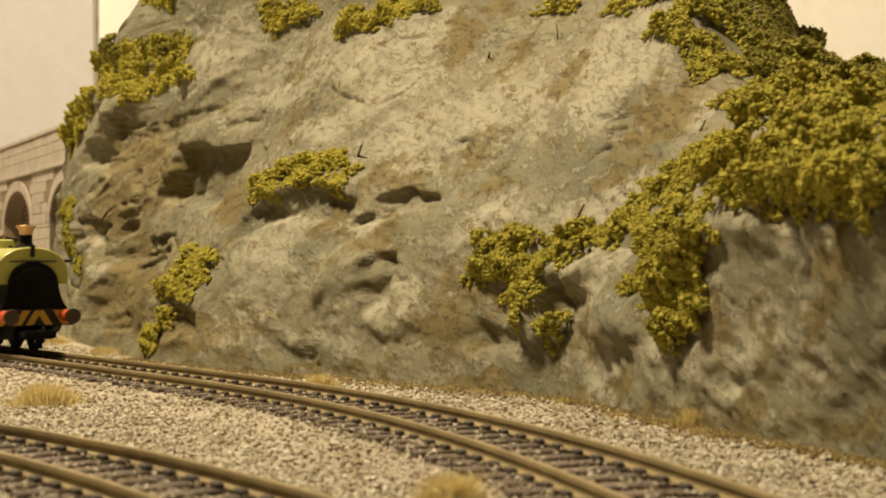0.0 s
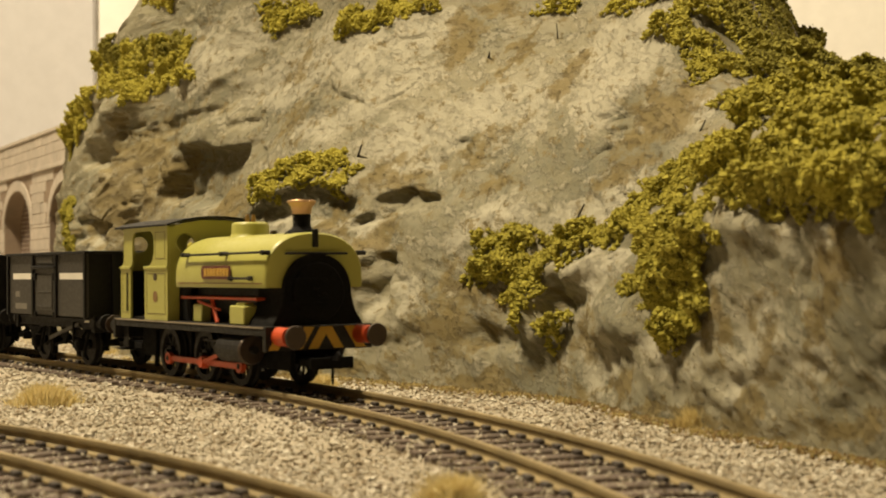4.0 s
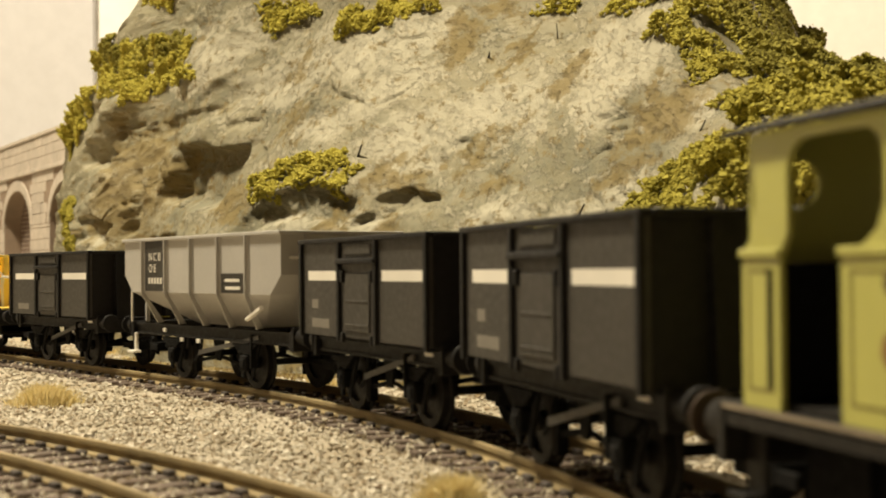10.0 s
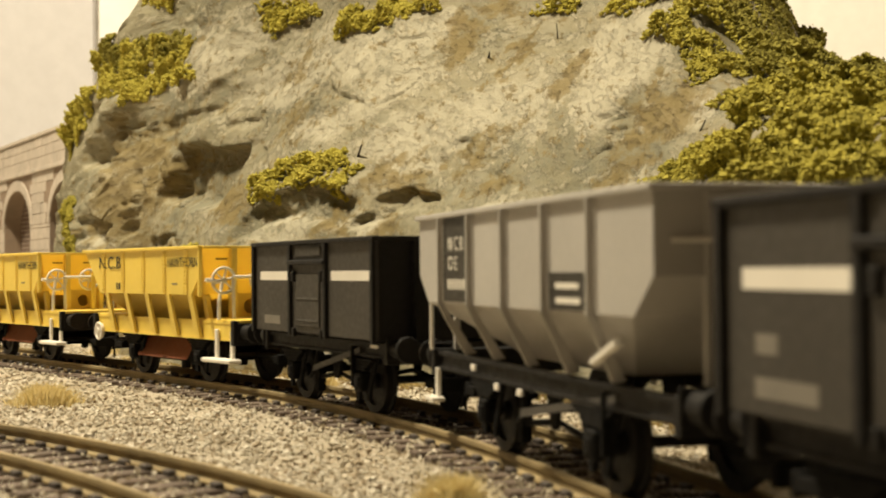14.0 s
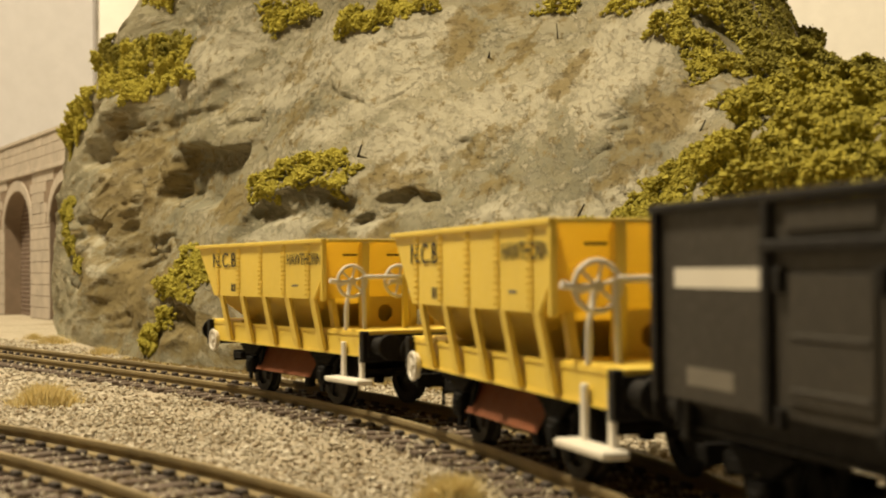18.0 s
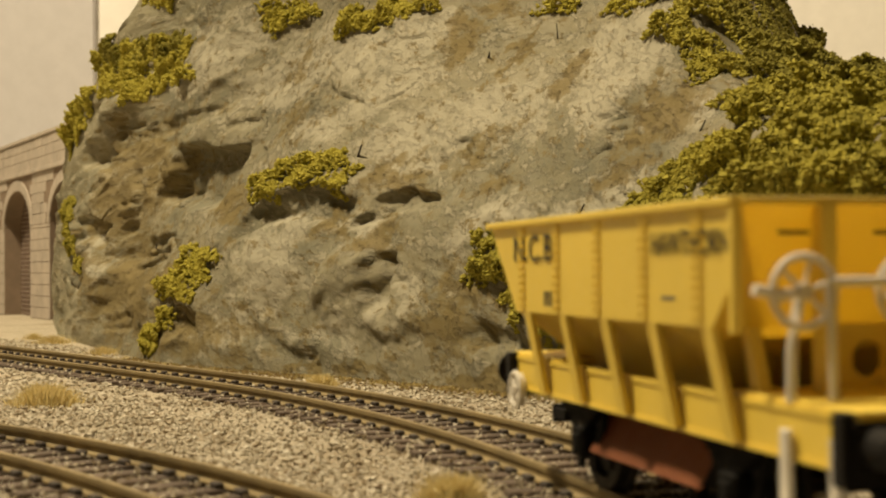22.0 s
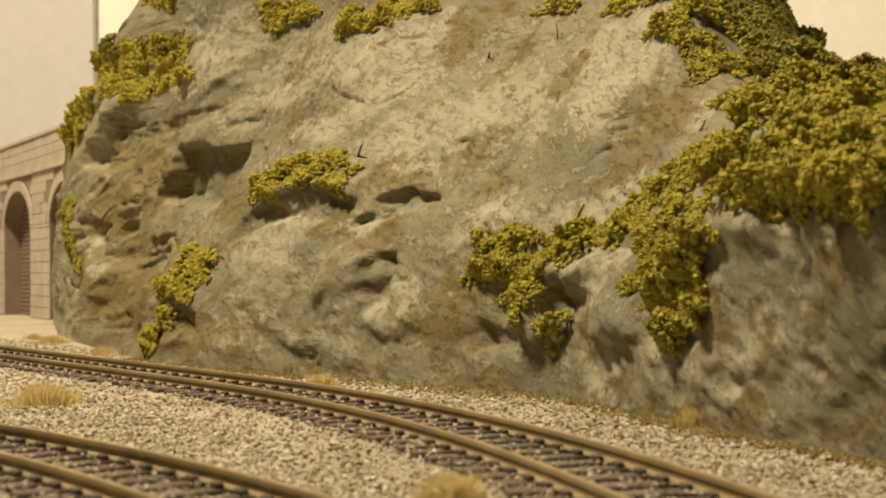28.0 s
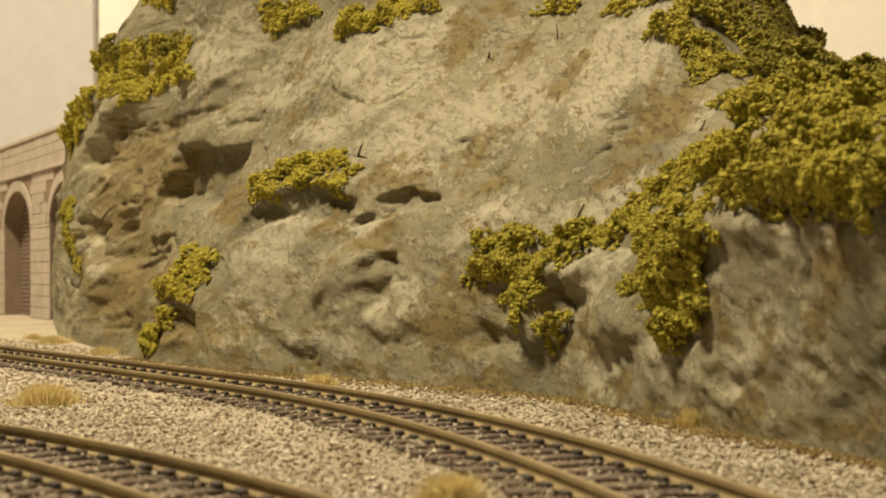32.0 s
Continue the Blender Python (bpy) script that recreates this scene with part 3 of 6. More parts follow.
def cliff_point(u, w):
    """u along the foot, w up the face and on over the brow: plan x, y and height."""
    back, z = cliff_base(u, w)
    q = along(u)
    rough = fractal(q / 11, w / 11, 71, 4, 0.55)
    sway = fractal(q / 10, w / 10, 81, 4, 0.55)
    qj, wj = q + 2.6 * rough, w + 2.2 * sway
    for cq, cw, rq, rw, depth in HOLLOWS:
        g = np.exp(-(((qj - cq) / rq) ** 2 + ((wj - cw) / rw) ** 2) ** (1.7 if depth < 0 else 1.2))
        back = back - depth * g
    for line, reach, depth in LIPS + LIPS_LOW:
        back = back + undercut(q + 1.2 * rough, w + 1.1 * sway, line, reach, depth, 3.0)
    for line, reach, depth in FLANKS:
        back = back + undercut(w + 1.1 * sway, -q - 1.2 * rough, [(c, -a) for a, c in line], reach, depth, 4.0)
    left, near = np.clip((470 - u) / 90, 0, 1), np.clip((u - 640) / 40, 0, 1)
    a, b = hung(u, w)
    big = fractal(a / 34, b / 38, 3, 3)
    warp = 0.5 * fractal(a / 22, b / 22, 61, 2)
    # cloth that hangs in folds under the plaster
    drape = ridged(a / 26 + warp, b / 60 + 0.3 * warp, 21, 3, 0.55)
    wrinkle = np.clip(1 - 7.0 * np.abs(value_noise(a / 17 + 2.2 * warp, b / 22 + 1.4 * warp, 33)), 0, 1) ** 1.3 * np.clip(0.3 + 1.8 * fractal(a / 26, b / 26, 39, 2), 0, 1)
    crack = np.clip(1 - 10.0 * np.abs(value_noise(a / 14 - 2 * warp, b / 11 + 2.5 * warp, 35)), 0, 1) * np.clip(1.6 * fractal(a / 19, b / 19, 37, 2) - 0.25, 0, 1)
    facet = crumple(a / 21 + 1.2 * warp, b / 24 + warp, 91, 3, 0.5)
    crease = crumple(a / 8.5 + 1.6 * warp, b / 10 + 1.2 * warp, 95, 2, 0.5)
    crinkle = np.clip(1 - 8.0 * np.abs(value_noise(a / 8 + 3 * warp, b / 7 - 2 * warp, 55)), 0, 1) ** 1.2 * np.clip(0.15 + 1.9 * fractal(a / 15, b / 15, 57, 2), 0, 1)
    patch = np.clip(0.35 + 1.3 * fractal(a / 30, b / 30, 51, 2), 0.05, 1.3)
    fine = fractal(a / 6.5, b / 6.5, 41, 3, 0.5)
    knob = ridged(a / 9 + warp, b / 9 + warp, 43, 2, 0.5)
    foot = np.clip(w / 12 + 0.25, 0, 1)
    low = np.clip((34 - w) / 22, 0, 1)
    back = back + foot * ((1.4 + 1.0 * left) * big + (0.4 + 1.0 * left) * (0.5 - drape) + (0.7 + 0.9 * left + 0.5 * low) * (1 - 0.4 * near) * facet
                          + (0.22 + 0.5 * left + 0.25 * low) * crease - (0.7 + 0.5 * left) * wrinkle - (0.55 + 0.45 * left) * crinkle + (2.0 + 1.0 * left) * crack + (0.12 + 0.3 * low + 0.15 * near) * (0.4 - knob)) + (0.12 + 0.34 * patch) * (1 - 0.5 * near) * fine + 0.35 * near * fractal(a / 2.4, b / 2.4, 47, 2)
    return cliff_at(u, w, back, z + 0.4 * fine * foot)


CLIFF_U = np.concatenate([np.arange(0, 240, 1.6), np.arange(240, 800, 0.95), np.linspace(801, FOOT_S[-1] - 1, 40)])
CLIFF_W = np.concatenate([np.arange(0, 150, 0.9), np.linspace(150.5, 420, 60)])


def cliff():
    uu, ww = np.meshgrid(CLIFF_U, CLIFF_W)
    p = np.stack(cliff_point(uu.ravel(), ww.ravel()), -1)
    nu, nw = len(CLIFF_U), len(CLIFF_W)
    i, j = np.meshgrid(np.arange(nu - 1), np.arange(nw - 1))
    a = (j * nu + i).ravel()
    f = np.stack([a, a + 1, a + nu + 1, a + nu], -1)
    ob = mesh_object("cliff", p.tolist(), f.tolist(), ROCK, smooth=True)
    a, b = hung(uu, ww)
    ob.data.attributes.new("hang", "FLOAT_VECTOR", "POINT").data.foreach_set("vector", (np.stack([a, b, 0 * a], -1) * MM).astype(np.float32).ravel())
    for name, rows, seed in (("ochre_wash", OCHRE + OCHRE_LOW, 201), ("pale_wash", PALE + PALE_HIGH, 231)):
        ob.data.attributes.new(name, "FLOAT", "POINT").data.foreach_set("value", wash(uu.ravel(), ww.ravel(), rows, seed).astype(np.float32))
    return tagged(ob, "grey-green painted plaster rock cliff with ochre stains", "cliff", kind="structure")


cliff()

# ---- foam shrubs on the cliff ----
_g = (1 + 5 ** 0.5) / 2
ICO_V = np.array([(-1, _g, 0), (1, _g, 0), (-1, -_g, 0), (1, -_g, 0), (0, -1, _g), (0, 1, _g), (0, -1, -_g), (0, 1, -_g), (_g, 0, -1), (_g, 0, 1), (-_g, 0, -1), (-_g, 0, 1)]) / 1.902
ICO_F = np.array([(0, 11, 5), (0, 5, 1), (0, 1, 7), (0, 7, 10), (0, 10, 11), (1, 5, 9), (5, 11, 4), (11, 10, 2), (10, 7, 6), (7, 1, 8), (3, 9, 4), (3, 4, 2), (3, 2, 6), (3, 6, 8), (3, 8, 9), (4, 9, 5), (2, 4, 11), (6, 2, 10), (8, 6, 7), (9, 8, 1)])


OCT_V = np.array([(1, 0, 0), (-1, 0, 0), (0, 1, 0), (0, -1, 0), (0, 0, 1), (0, 0, -1)], float)
OCT_F = np.array([(0, 2, 4), (2, 1, 4), (1, 3, 4), (3, 0, 4), (2, 0, 5), (1, 2, 5), (3, 1, 5), (0, 3, 5)])


def finer(v, f):
    """One step of icosphere subdivision."""
    v, seen, out = [tuple(q) for q in v], {}, []
    def mid(a, b):
        k = (min(a, b), max(a, b))
        if k not in seen:
            m = (np.array(v[a]) + np.array(v[b])) / 2
            seen[k] = len(v)
            v.append(tuple(m / np.linalg.norm(m)))
        return seen[k]
    for a, b, c in f:
        x, y, z = mid(a, b), mid(b, c), mid(c, a)
        out += [(a, x, z), (b, y, x), (c, z, y), (x, y, z)]
    return np.array(v), np.array(out)


LUMP_V, LUMP_F = finer(ICO_V, ICO_F)


def pieces(rng, base_v, base_f, centres, sizes, jitter):
    n, k = len(centres), len(base_v)
    v = base_v[None] * (1 + rng.normal(0, jitter, (n, k, 1))) * np.asarray(sizes)[:, None, None] + centres[:, None]
    f = base_f[None] + (np.arange(n) * k)[:, None, None]
    return v.reshape(-1, 3), f.reshape(-1, 3)


def shrub(u, w, ru, rw, seed, material, label, lift=2.6):
    """A torn piece of foam foliage pressed onto the rock: a mat of fine lumps that swells into cushions, with crumbs on them."""
    rng = np.random.default_rng(seed)
    ru = min(ru, 15)
    count = int(min(420, max(120, ru * rw / 0.26)))
    r, a = np.sqrt(rng.uniform(0, 1, count)), rng.uniform(0, 6.283, count)
    r = r * (0.8 + 0.3 * np.sin(3 * a + seed) + 0.15 * np.sin(7 * a + 2 * seed))
    cu, cw = u + ru * r * np.cos(a), np.maximum(1.5, w + rw * r * np.sin(a))
    x, y, z = cliff_point(cu, cw)
    nx, ny = np.interp(cu, FOOT_S, FOOT_N[:, 0]), np.interp(cu, FOOT_S, FOOT_N[:, 1])
    swell = np.clip(0.7 + 0.9 * value_noise(cu / 11.0, cw / 9.0, 303) + 1.4 * value_noise(cu / 5.0, cw / 4.0, 301) + 0.7 * value_noise(cu / 2.2, cw / 2.0, 305), 0, 1.9)
    out = 0.3 + lift * rng.uniform(0.55, 1.0, count) * np.clip(1.15 - r, 0.1, 1) * swell
    centre = np.stack([x - nx * out * 0.8, y - ny * out * 0.8, z + out * 0.6], -1)
    size = rng.uniform(0.42, 0.85, count) * (0.9 + lift * 0.06)
    e = tagged(new("shrub"), label, "shrub", "foam shrubs on the cliff")
    e.location = centre.mean(0) * MM
    order = np.argsort(a)
    for group in np.array_split(order, max(2, count // 60)):
        c, s = centre[group], size[group]
        v1, f1 = pieces(rng, OCT_V, OCT_F, c, s, 0.3)
        m = 5
        d = rng.normal(0, 1, (len(c), m, 3))
        d /= np.linalg.norm(d, axis=2)[:, :, None]
        pts = c[:, None] + d * (s[:, None] * rng.uniform(0.5, 1.3, (len(c), m)))[:, :, None]
        v2, f2 = pieces(rng, OCT_V, OCT_F, pts.reshape(-1, 3), rng.uniform(0.16, 0.42, len(c) * m), 0.35)
        v = np.concatenate([v1, v2]) - centre.mean(0)
        f = np.concatenate([f1, f2 + len(v1)])
        mesh_object("foliage_clump", v.tolist(), f.tolist(), material, e)
    return e


def cushion(u, w, r, stand, seed, material, label, rise=0.4):
    """A round tuft of foam that stands out from the rock."""
    rng = np.random.default_rng(seed)
    x, y, z = (float(q[0]) for q in cliff_point(np.array([float(u)]), np.array([float(w)])))
    nx, ny = np.interp(u, FOOT_S, FOOT_N[:, 0]), np.interp(u, FOOT_S, FOOT_N[:, 1])
    mid = np.array([x - nx * stand, y - ny * stand, z + rise * r])
    count = int(min(520, 16 * r * r))
    d = rng.normal(0, 1, (count, 3))
    d /= np.linalg.norm(d, axis=1)[:, None]
    knobs = 1 + 0.30 * value_noise(d[:, 0] * 2.6 + seed, d[:, 1] * 2.6 + 2.2 * d[:, 2], 307) + 0.16 * value_noise(d[:, 0] * 6 + seed, d[:, 1] * 6 + 5 * d[:, 2], 309)
    centre = mid + d * (r * knobs * rng.uniform(0.8, 1.0, count))[:, None] * np.array([1.15, 1.15, 0.85])
    size = rng.uniform(0.45, 0.9, count)
    e = tagged(new("shrub"), label, "shrub", "foam shrubs on the cliff")
    e.location = mid * MM
    core_v, core_f = pieces(rng, LUMP_V, LUMP_F, mid[None], [r * 0.78], 0.05)
    for k, group in enumerate(np.array_split(np.argsort(d[:, 0]), 4)):
        c, s = centre[group], size[group]
        v1, f1 = pieces(rng, OCT_V, OCT_F, c, s, 0.3)
        m = 5
        t = rng.normal(0, 1, (len(c), m, 3))
        t /= np.linalg.norm(t, axis=2)[:, :, None]
        pts = c[:, None] + t * (s[:, None] * rng.uniform(0.5, 1.3, (len(c), m)))[:, :, None]
        v2, f2 = pieces(rng, OCT_V, OCT_F, pts.reshape(-1, 3), rng.uniform(0.16, 0.42, len(c) * m), 0.35)
        vs, fs = [v1, v2], [f1, f2 + len(v1)]
        if k == 0:
            vs.append(core_v)
            fs.append(core_f + len(v1) + len(v2))
        mesh_object("foliage_clump", (np.concatenate(vs) - mid).tolist(), np.concatenate(fs).tolist(), material, e)
    return e


def shrubs(rows, seed, material, label, lift=2.6):
    for i, (u, w, ru, rw) in enumerate(rows):
        shrub(u, w, ru, rw, seed * 100 + i, material, label, lift)


shrubs([(206, 112, 12, 10), (214, 104, 12, 9), (240, 108, 12, 8), (330, 124, 14, 8), (222, 114, 14, 10), (236, 118, 14, 9), (256, 120, 15, 8), (287, 126, 15, 7), (349, 113, 13, 6), (380, 113, 12, 5), (320, 119, 14, 6)], 1, LEAF_BRIGHT, "olive-yellow foam shrub on the cliff brow", 3.6)
shrubs([(286, 142, 14, 8), (310, 134, 15, 8), (340, 132, 14, 8), (368, 127, 14, 7), (378, 130, 12, 5)], 2, LEAF_DARK, "dark olive foam shrub on the cliff brow", 3.6)
shrubs([(345, 156, 14, 6), (360, 152, 12, 5), (438, 135, 11, 7), (477, 128, 10, 7), (494, 131, 13, 7), (516, 130, 10, 4), (576, 121, 10, 4), (607, 115, 11, 4)], 3, LEAF_BRIGHT, "olive-yellow foam shrub high on the cliff", 3.0)
shrubs([(632, 104, 8, 7), (642, 100, 8, 9), (649, 94, 9, 9), (672, 88, 8, 6), (638, 116, 9, 9), (624, 118, 9, 7), (655, 96, 8, 6)], 4, LEAF, "olive-yellow foam shrub on the cliff's shoulder", 4.4)
shrubs([(634, 160, 9, 10), (634, 172, 9, 8), (636, 179, 8, 6), (650, 140, 9, 8), (656, 136, 9, 8), (662, 134, 9, 8), (681, 112, 9, 8), (690, 108, 10, 8), (642, 130, 9, 10), (640, 146, 9, 9), (656, 110, 9, 10), (654, 126, 9, 10), (664, 100, 9, 10), (667, 118, 9, 10), (676, 96, 9, 9), (684, 108, 10, 9), (694, 92, 10, 9), (704, 104, 11, 8), (714, 90, 12, 9), (734, 88, 12, 9)], 5, LEAF_DARK, "dark olive foam shrub on the cliff's shoulder", 4.8)
shrubs([(721, 49, 10, 5), (733, 47, 10, 5), (744, 47, 10, 5), (755, 47, 10, 5), (766, 46, 10, 5), (775, 45, 10, 6), (768, 54, 10, 7), (674, 78, 10, 9), (702, 58, 12, 7), (692, 57, 9, 6), (722, 56, 11, 7), (696, 73, 11, 10), (738, 56, 10, 8), (733, 66, 10, 10), (756, 52, 10, 7), (714, 72, 12, 9), (750, 68, 12, 9), (690, 84, 12, 8), (712, 84, 12, 8)], 6, LEAF, "large olive foam shrub overhanging the lower rock wall", 5.4)
shrubs([(669, 52, 12, 5), (659, 46, 11, 5), (651, 42, 10, 4), (640, 38, 9, 4), (700, 44, 11, 6), (688, 46, 10, 6), (697, 38, 10, 6), (706, 34, 10, 6), (694, 30, 10, 6), (702, 25, 9, 5), (705, 20, 6, 4)], 7, LEAF, "olive-yellow foam shrub on the rock slope", 3.6)
shrubs([(620, 41, 11, 4), (616, 33, 11, 6), (629, 33, 9, 5), (629, 25, 9, 5), (642, 18, 5, 5)], 8, LEAF, "olive-yellow foam shrub beside the rock spur", 3.0)
shrubs([(504, 66, 11, 5), (514, 70, 11, 4), (492, 60, 9, 4), (528, 63, 5, 6), (508, 73, 10, 3)], 9, LEAF_BRIGHT, "bright olive foam shrub on a rock ledge", 3.0)
shrubs([(470, 38, 9, 5), (468, 32, 10, 5), (459, 27, 9, 4), (456, 17, 7, 4), (442, 9, 12, 5)], 10, LEAF_BRIGHT, "olive-yellow foam shrub in a rock gully", 2.0)
shrubs([(226, 68, 15, 7), (233, 62, 15, 6), (244, 52, 15, 6), (256, 46, 15, 6), (285, 37, 15, 4)], 11, LEAF, "small olive foam shrub at the cliff's edge", 2.6)


shrubs([(440, 131, 7, 6), (448, 133, 7, 5), (477, 127, 8, 6), (485, 126, 8, 5), (494, 129, 8, 5), (506, 130, 8, 4)], 12, LEAF_BRIGHT, "olive-yellow foam shrub high on the cliff", 3.4)
shrubs([(395, 125, 9, 5), (374, 120, 11, 5), (361, 112, 11, 5), (407, 112, 7, 4), (341, 126, 11, 6), (300, 128, 13, 7), (240, 122, 12, 9)], 13, LEAF_BRIGHT, "olive-yellow foam shrub on the cliff brow", 3.8)
shrubs([(634, 170, 8, 7), (637, 178, 8, 6), (636, 184, 8, 6), (640, 181, 8, 6), (660, 143, 8, 7), (668, 136, 8, 7), (652, 142, 8, 8), (660, 134, 8, 8), (666, 126, 9, 7), (680, 116, 9, 7), (690, 110, 9, 7), (644, 158, 8, 8)], 14, LEAF_DARK, "dark olive foam shrub on the cliff's skyline", 3.6)


for i, (u, w, r, stand) in enumerate([
    (706, 57, 4.5, 4.0),
    (731, 54, 4.5, 5.0),
    (751, 48, 3.9, 5.0),
    (762, 47, 4.4, 5.0),
    (749, 55, 4.4, 4.0),
    (716, 64, 4.2, 3.0),
    (701, 55, 3.7, 2.5),
    (686, 70, 4.2, 2.0),
    (728, 64, 4.1, 3.0),
]):
    cushion(u, w, r, stand, 900 + i, LEAF if i % 3 else LEAF_BRIGHT, "round cushion of olive foam shrub overhanging the rock")
shrubs([
    (485, 63, 9, 5),
    (490, 68, 11, 5),
    (501, 70, 12, 5),
    (513, 71, 9, 4),
    (525, 63, 6, 5),
    (511, 66, 9, 4),
    (459, 40, 12, 4),
    (459, 34, 12, 4),
    (454, 28, 14, 4),
    (468, 26, 8, 4),
    (448, 11, 12, 5),
    (444, 6, 11, 3),
    (453, 18, 8, 3),
], 21, LEAF_BRIGHT, "bright olive foam shrub on a rock ledge", 3.2)
shrubs([
    (607, 41, 7, 4),
    (616, 42, 7, 4),
    (609, 33, 8, 4),
    (618, 33, 9, 5),
    (627, 35, 9, 4),
    (625, 26, 5, 4),
    (629, 20, 4, 3),
    (635, 41, 6, 3),
    (641, 43, 6, 3),
    (655, 45, 12, 3),
    (682, 43, 15, 5),
    (684, 37, 15, 5),
    (702, 36, 12, 5),
    (711, 40, 9, 5),
    (684, 31, 15, 4),
    (697, 28, 13, 5),
    (710, 31, 6, 5),
    (703, 21, 8, 4),
    (713, 24, 4, 3),
    (701, 18, 4, 2),
    (662, 52, 14, 4),
    (672, 56, 15, 4),
    (676, 60, 11, 3),
], 22, LEAF, "olive-yellow foam shrub on the rock slope", 3.4)
shrubs([
    (226, 117, 3, 7),
    (240, 130, 15, 6),
    (289, 124, 15, 6),
    (336, 118, 15, 7),
    (368, 116, 15, 7),
    (388, 118, 15, 7),
    (274, 139, 15, 6),
    (323, 134, 15, 7),
    (360, 131, 15, 5),
    (218, 111, 13, 5),
    (357, 111, 15, 5),
], 23, LEAF_BRIGHT, "olive-yellow foam shrub on the cliff brow", 3.8)
for i, (u, w, r, stand) in enumerate([(634, 170, 5, 2), (637, 177, 5, 2), (644, 158, 5, 3), (650, 143, 4.6, 3)]):
    cushion(u, w, r, stand, 950 + i, LEAF_DARK, "dark olive foam cushion on the cliff's skyline", 0.9)


# ---- twigs stuck in the rock ----
def twig(u, w, du, dw, r=0.35):
    x, y, z = (float(q[0]) for q in cliff_point(np.array([float(u)]), np.array([float(w)])))
    n = np.interp(u, FOOT_S, FOOT_N[:, 0]), np.interp(u, FOOT_S, FOOT_N[:, 1])
    t = (n[1], -n[0])
    b = (x - n[0] * 1.6 + t[0] * du, y - n[1] * 1.6 + t[1] * du, z + dw)
    bm = rod((x + n[0] * 0.6, y + n[1] * 0.6, z), b, r, 6, r * 0.5)
    tagged(part("twig", bm, BARK), "thin dark twig stuck in the plaster rock", "twig", "twigs in the rock")


BARK = paint("dark_twig", (0.035, 0.025, 0.015), 0.9)
twig(525, 72, 4.5, 3.8, 0.5)
twig(557, 105, 2.6, 1.6, 0.45)
twig(635, 46, 6.0, 4.4, 0.4)
twig(581, 108, 1.6, 5.0, 0.25)
twig(665, 67, 6.0, 2.6, 0.3)
twig(410, 43, 10.0, 2.5, 0.28)


# ---- straw tufts ----
def tuft(x, y, width, height, count, seed):
    rng = np.random.default_rng(seed)
    verts, faces = [], []
    for i in range(count):
        a, r = rng.uniform(0, 6.283), width * abs(rng.normal(0, 0.42))
        bx, by = x + r * math.cos(a), y + r * math.sin(a)
        h = height * rng.uniform(0.45, 1.05) * max(0.35, 1 - 0.55 * r / width)
        lean = rng.normal(0, 0.35, 2) * h + np.array([math.cos(a), math.sin(a)]) * 0.3 * h
        b = rng.uniform(0, 3.14)
        wx, wy = 0.10 * math.cos(b), 0.10 * math.sin(b)
        k = len(verts)
        verts += [(bx - wx, by - wy, -5.2), (bx + wx, by + wy, -5.2), (bx + lean[0] * 0.45 + wx * 0.7, by + lean[1] * 0.45 + wy * 0.7, -5.2 + h * 0.6),
                  (bx + lean[0] * 0.45 - wx * 0.7, by + lean[1] * 0.45 - wy * 0.7, -5.2 + h * 0.6), (bx + lean[0], by + lean[1], -5.2 + h)]
        faces += [(k, k + 1, k + 2, k + 3), (k + 3, k + 2, k + 4)]
    return tagged(mesh_object("grass_tuft", verts, faces, STRAW), "dry straw-coloured static grass tuft in the ballast", "grass tuft", "grass tufts")


for i, (x, y, wd, hh, n) in enumerate([(-99.6, 320, 9.5, 6.2, 3600), (1.0, 176, 5.2, 5.8, 2400), (-35.2, 364, 5.2, 4.4, 1500), (51.5, 262, 5.2, 5.4, 1800), (-183, 600, 13, 5.0, 800), (-136, 512, 9, 4.6, 700), (-205, 640, 8, 4.0, 400)]):
    tuft(x * 0.992, y * 1.046, wd, hh, n, 70 + i)
# a fringe of short dry grass along the foot of the rock
for i, (u, out, wd, n) in enumerate([(548, 3, 6, 150), (566, 3, 6, 170), (582, 4, 7, 190), (596, 3, 6, 190), (610, 3, 6, 190), (622, 3, 6, 170), (634, 3, 5, 150), (655, 4, 5, 110), (690, 4, 5, 120), (500, 3, 5, 90), (430, 3, 7, 140), (720, 4, 5, 110), (470, 3, 6, 110)]):
    k = [np.interp(u, FOOT_S, q) for q in (FOOT_P[:, 0], FOOT_P[:, 1], FOOT_N[:, 0], FOOT_N[:, 1])]
    tuft(k[0] - k[2] * out, k[1] - k[3] * out, wd, 2.0, n, 170 + i)


# brown and olive turf crumbs where the rock meets the ballast
def turf():
    rng = np.random.default_rng(77)
    n = 9000
    u = rng.uniform(430, 790, n)
    out = np.abs(rng.normal(0, 3.6, n)) * (0.6 + 0.6 * np.clip(value_noise(u / 16, u * 0, 311) + 0.3, 0, 1.3)) - 0.5
    k = [np.interp(u, FOOT_S, q) for q in (FOOT_P[:, 0], FOOT_P[:, 1], FOOT_N[:, 0], FOOT_N[:, 1])]
    centre = np.stack([k[0] - k[2] * out, k[1] - k[3] * out, -5.1 + rng.uniform(0, 0.8, n) * np.clip(1 - out / 12, 0.1, 1)], -1)
    v, f = pieces(rng, OCT_V, OCT_F, centre, rng.uniform(0.2, 0.55, n), 0.3)
    tagged(mesh_object("turf_scatter", v.tolist(), f.tolist(), TURF), "brown and olive turf crumbs along the foot of the rock", kind="stuff")


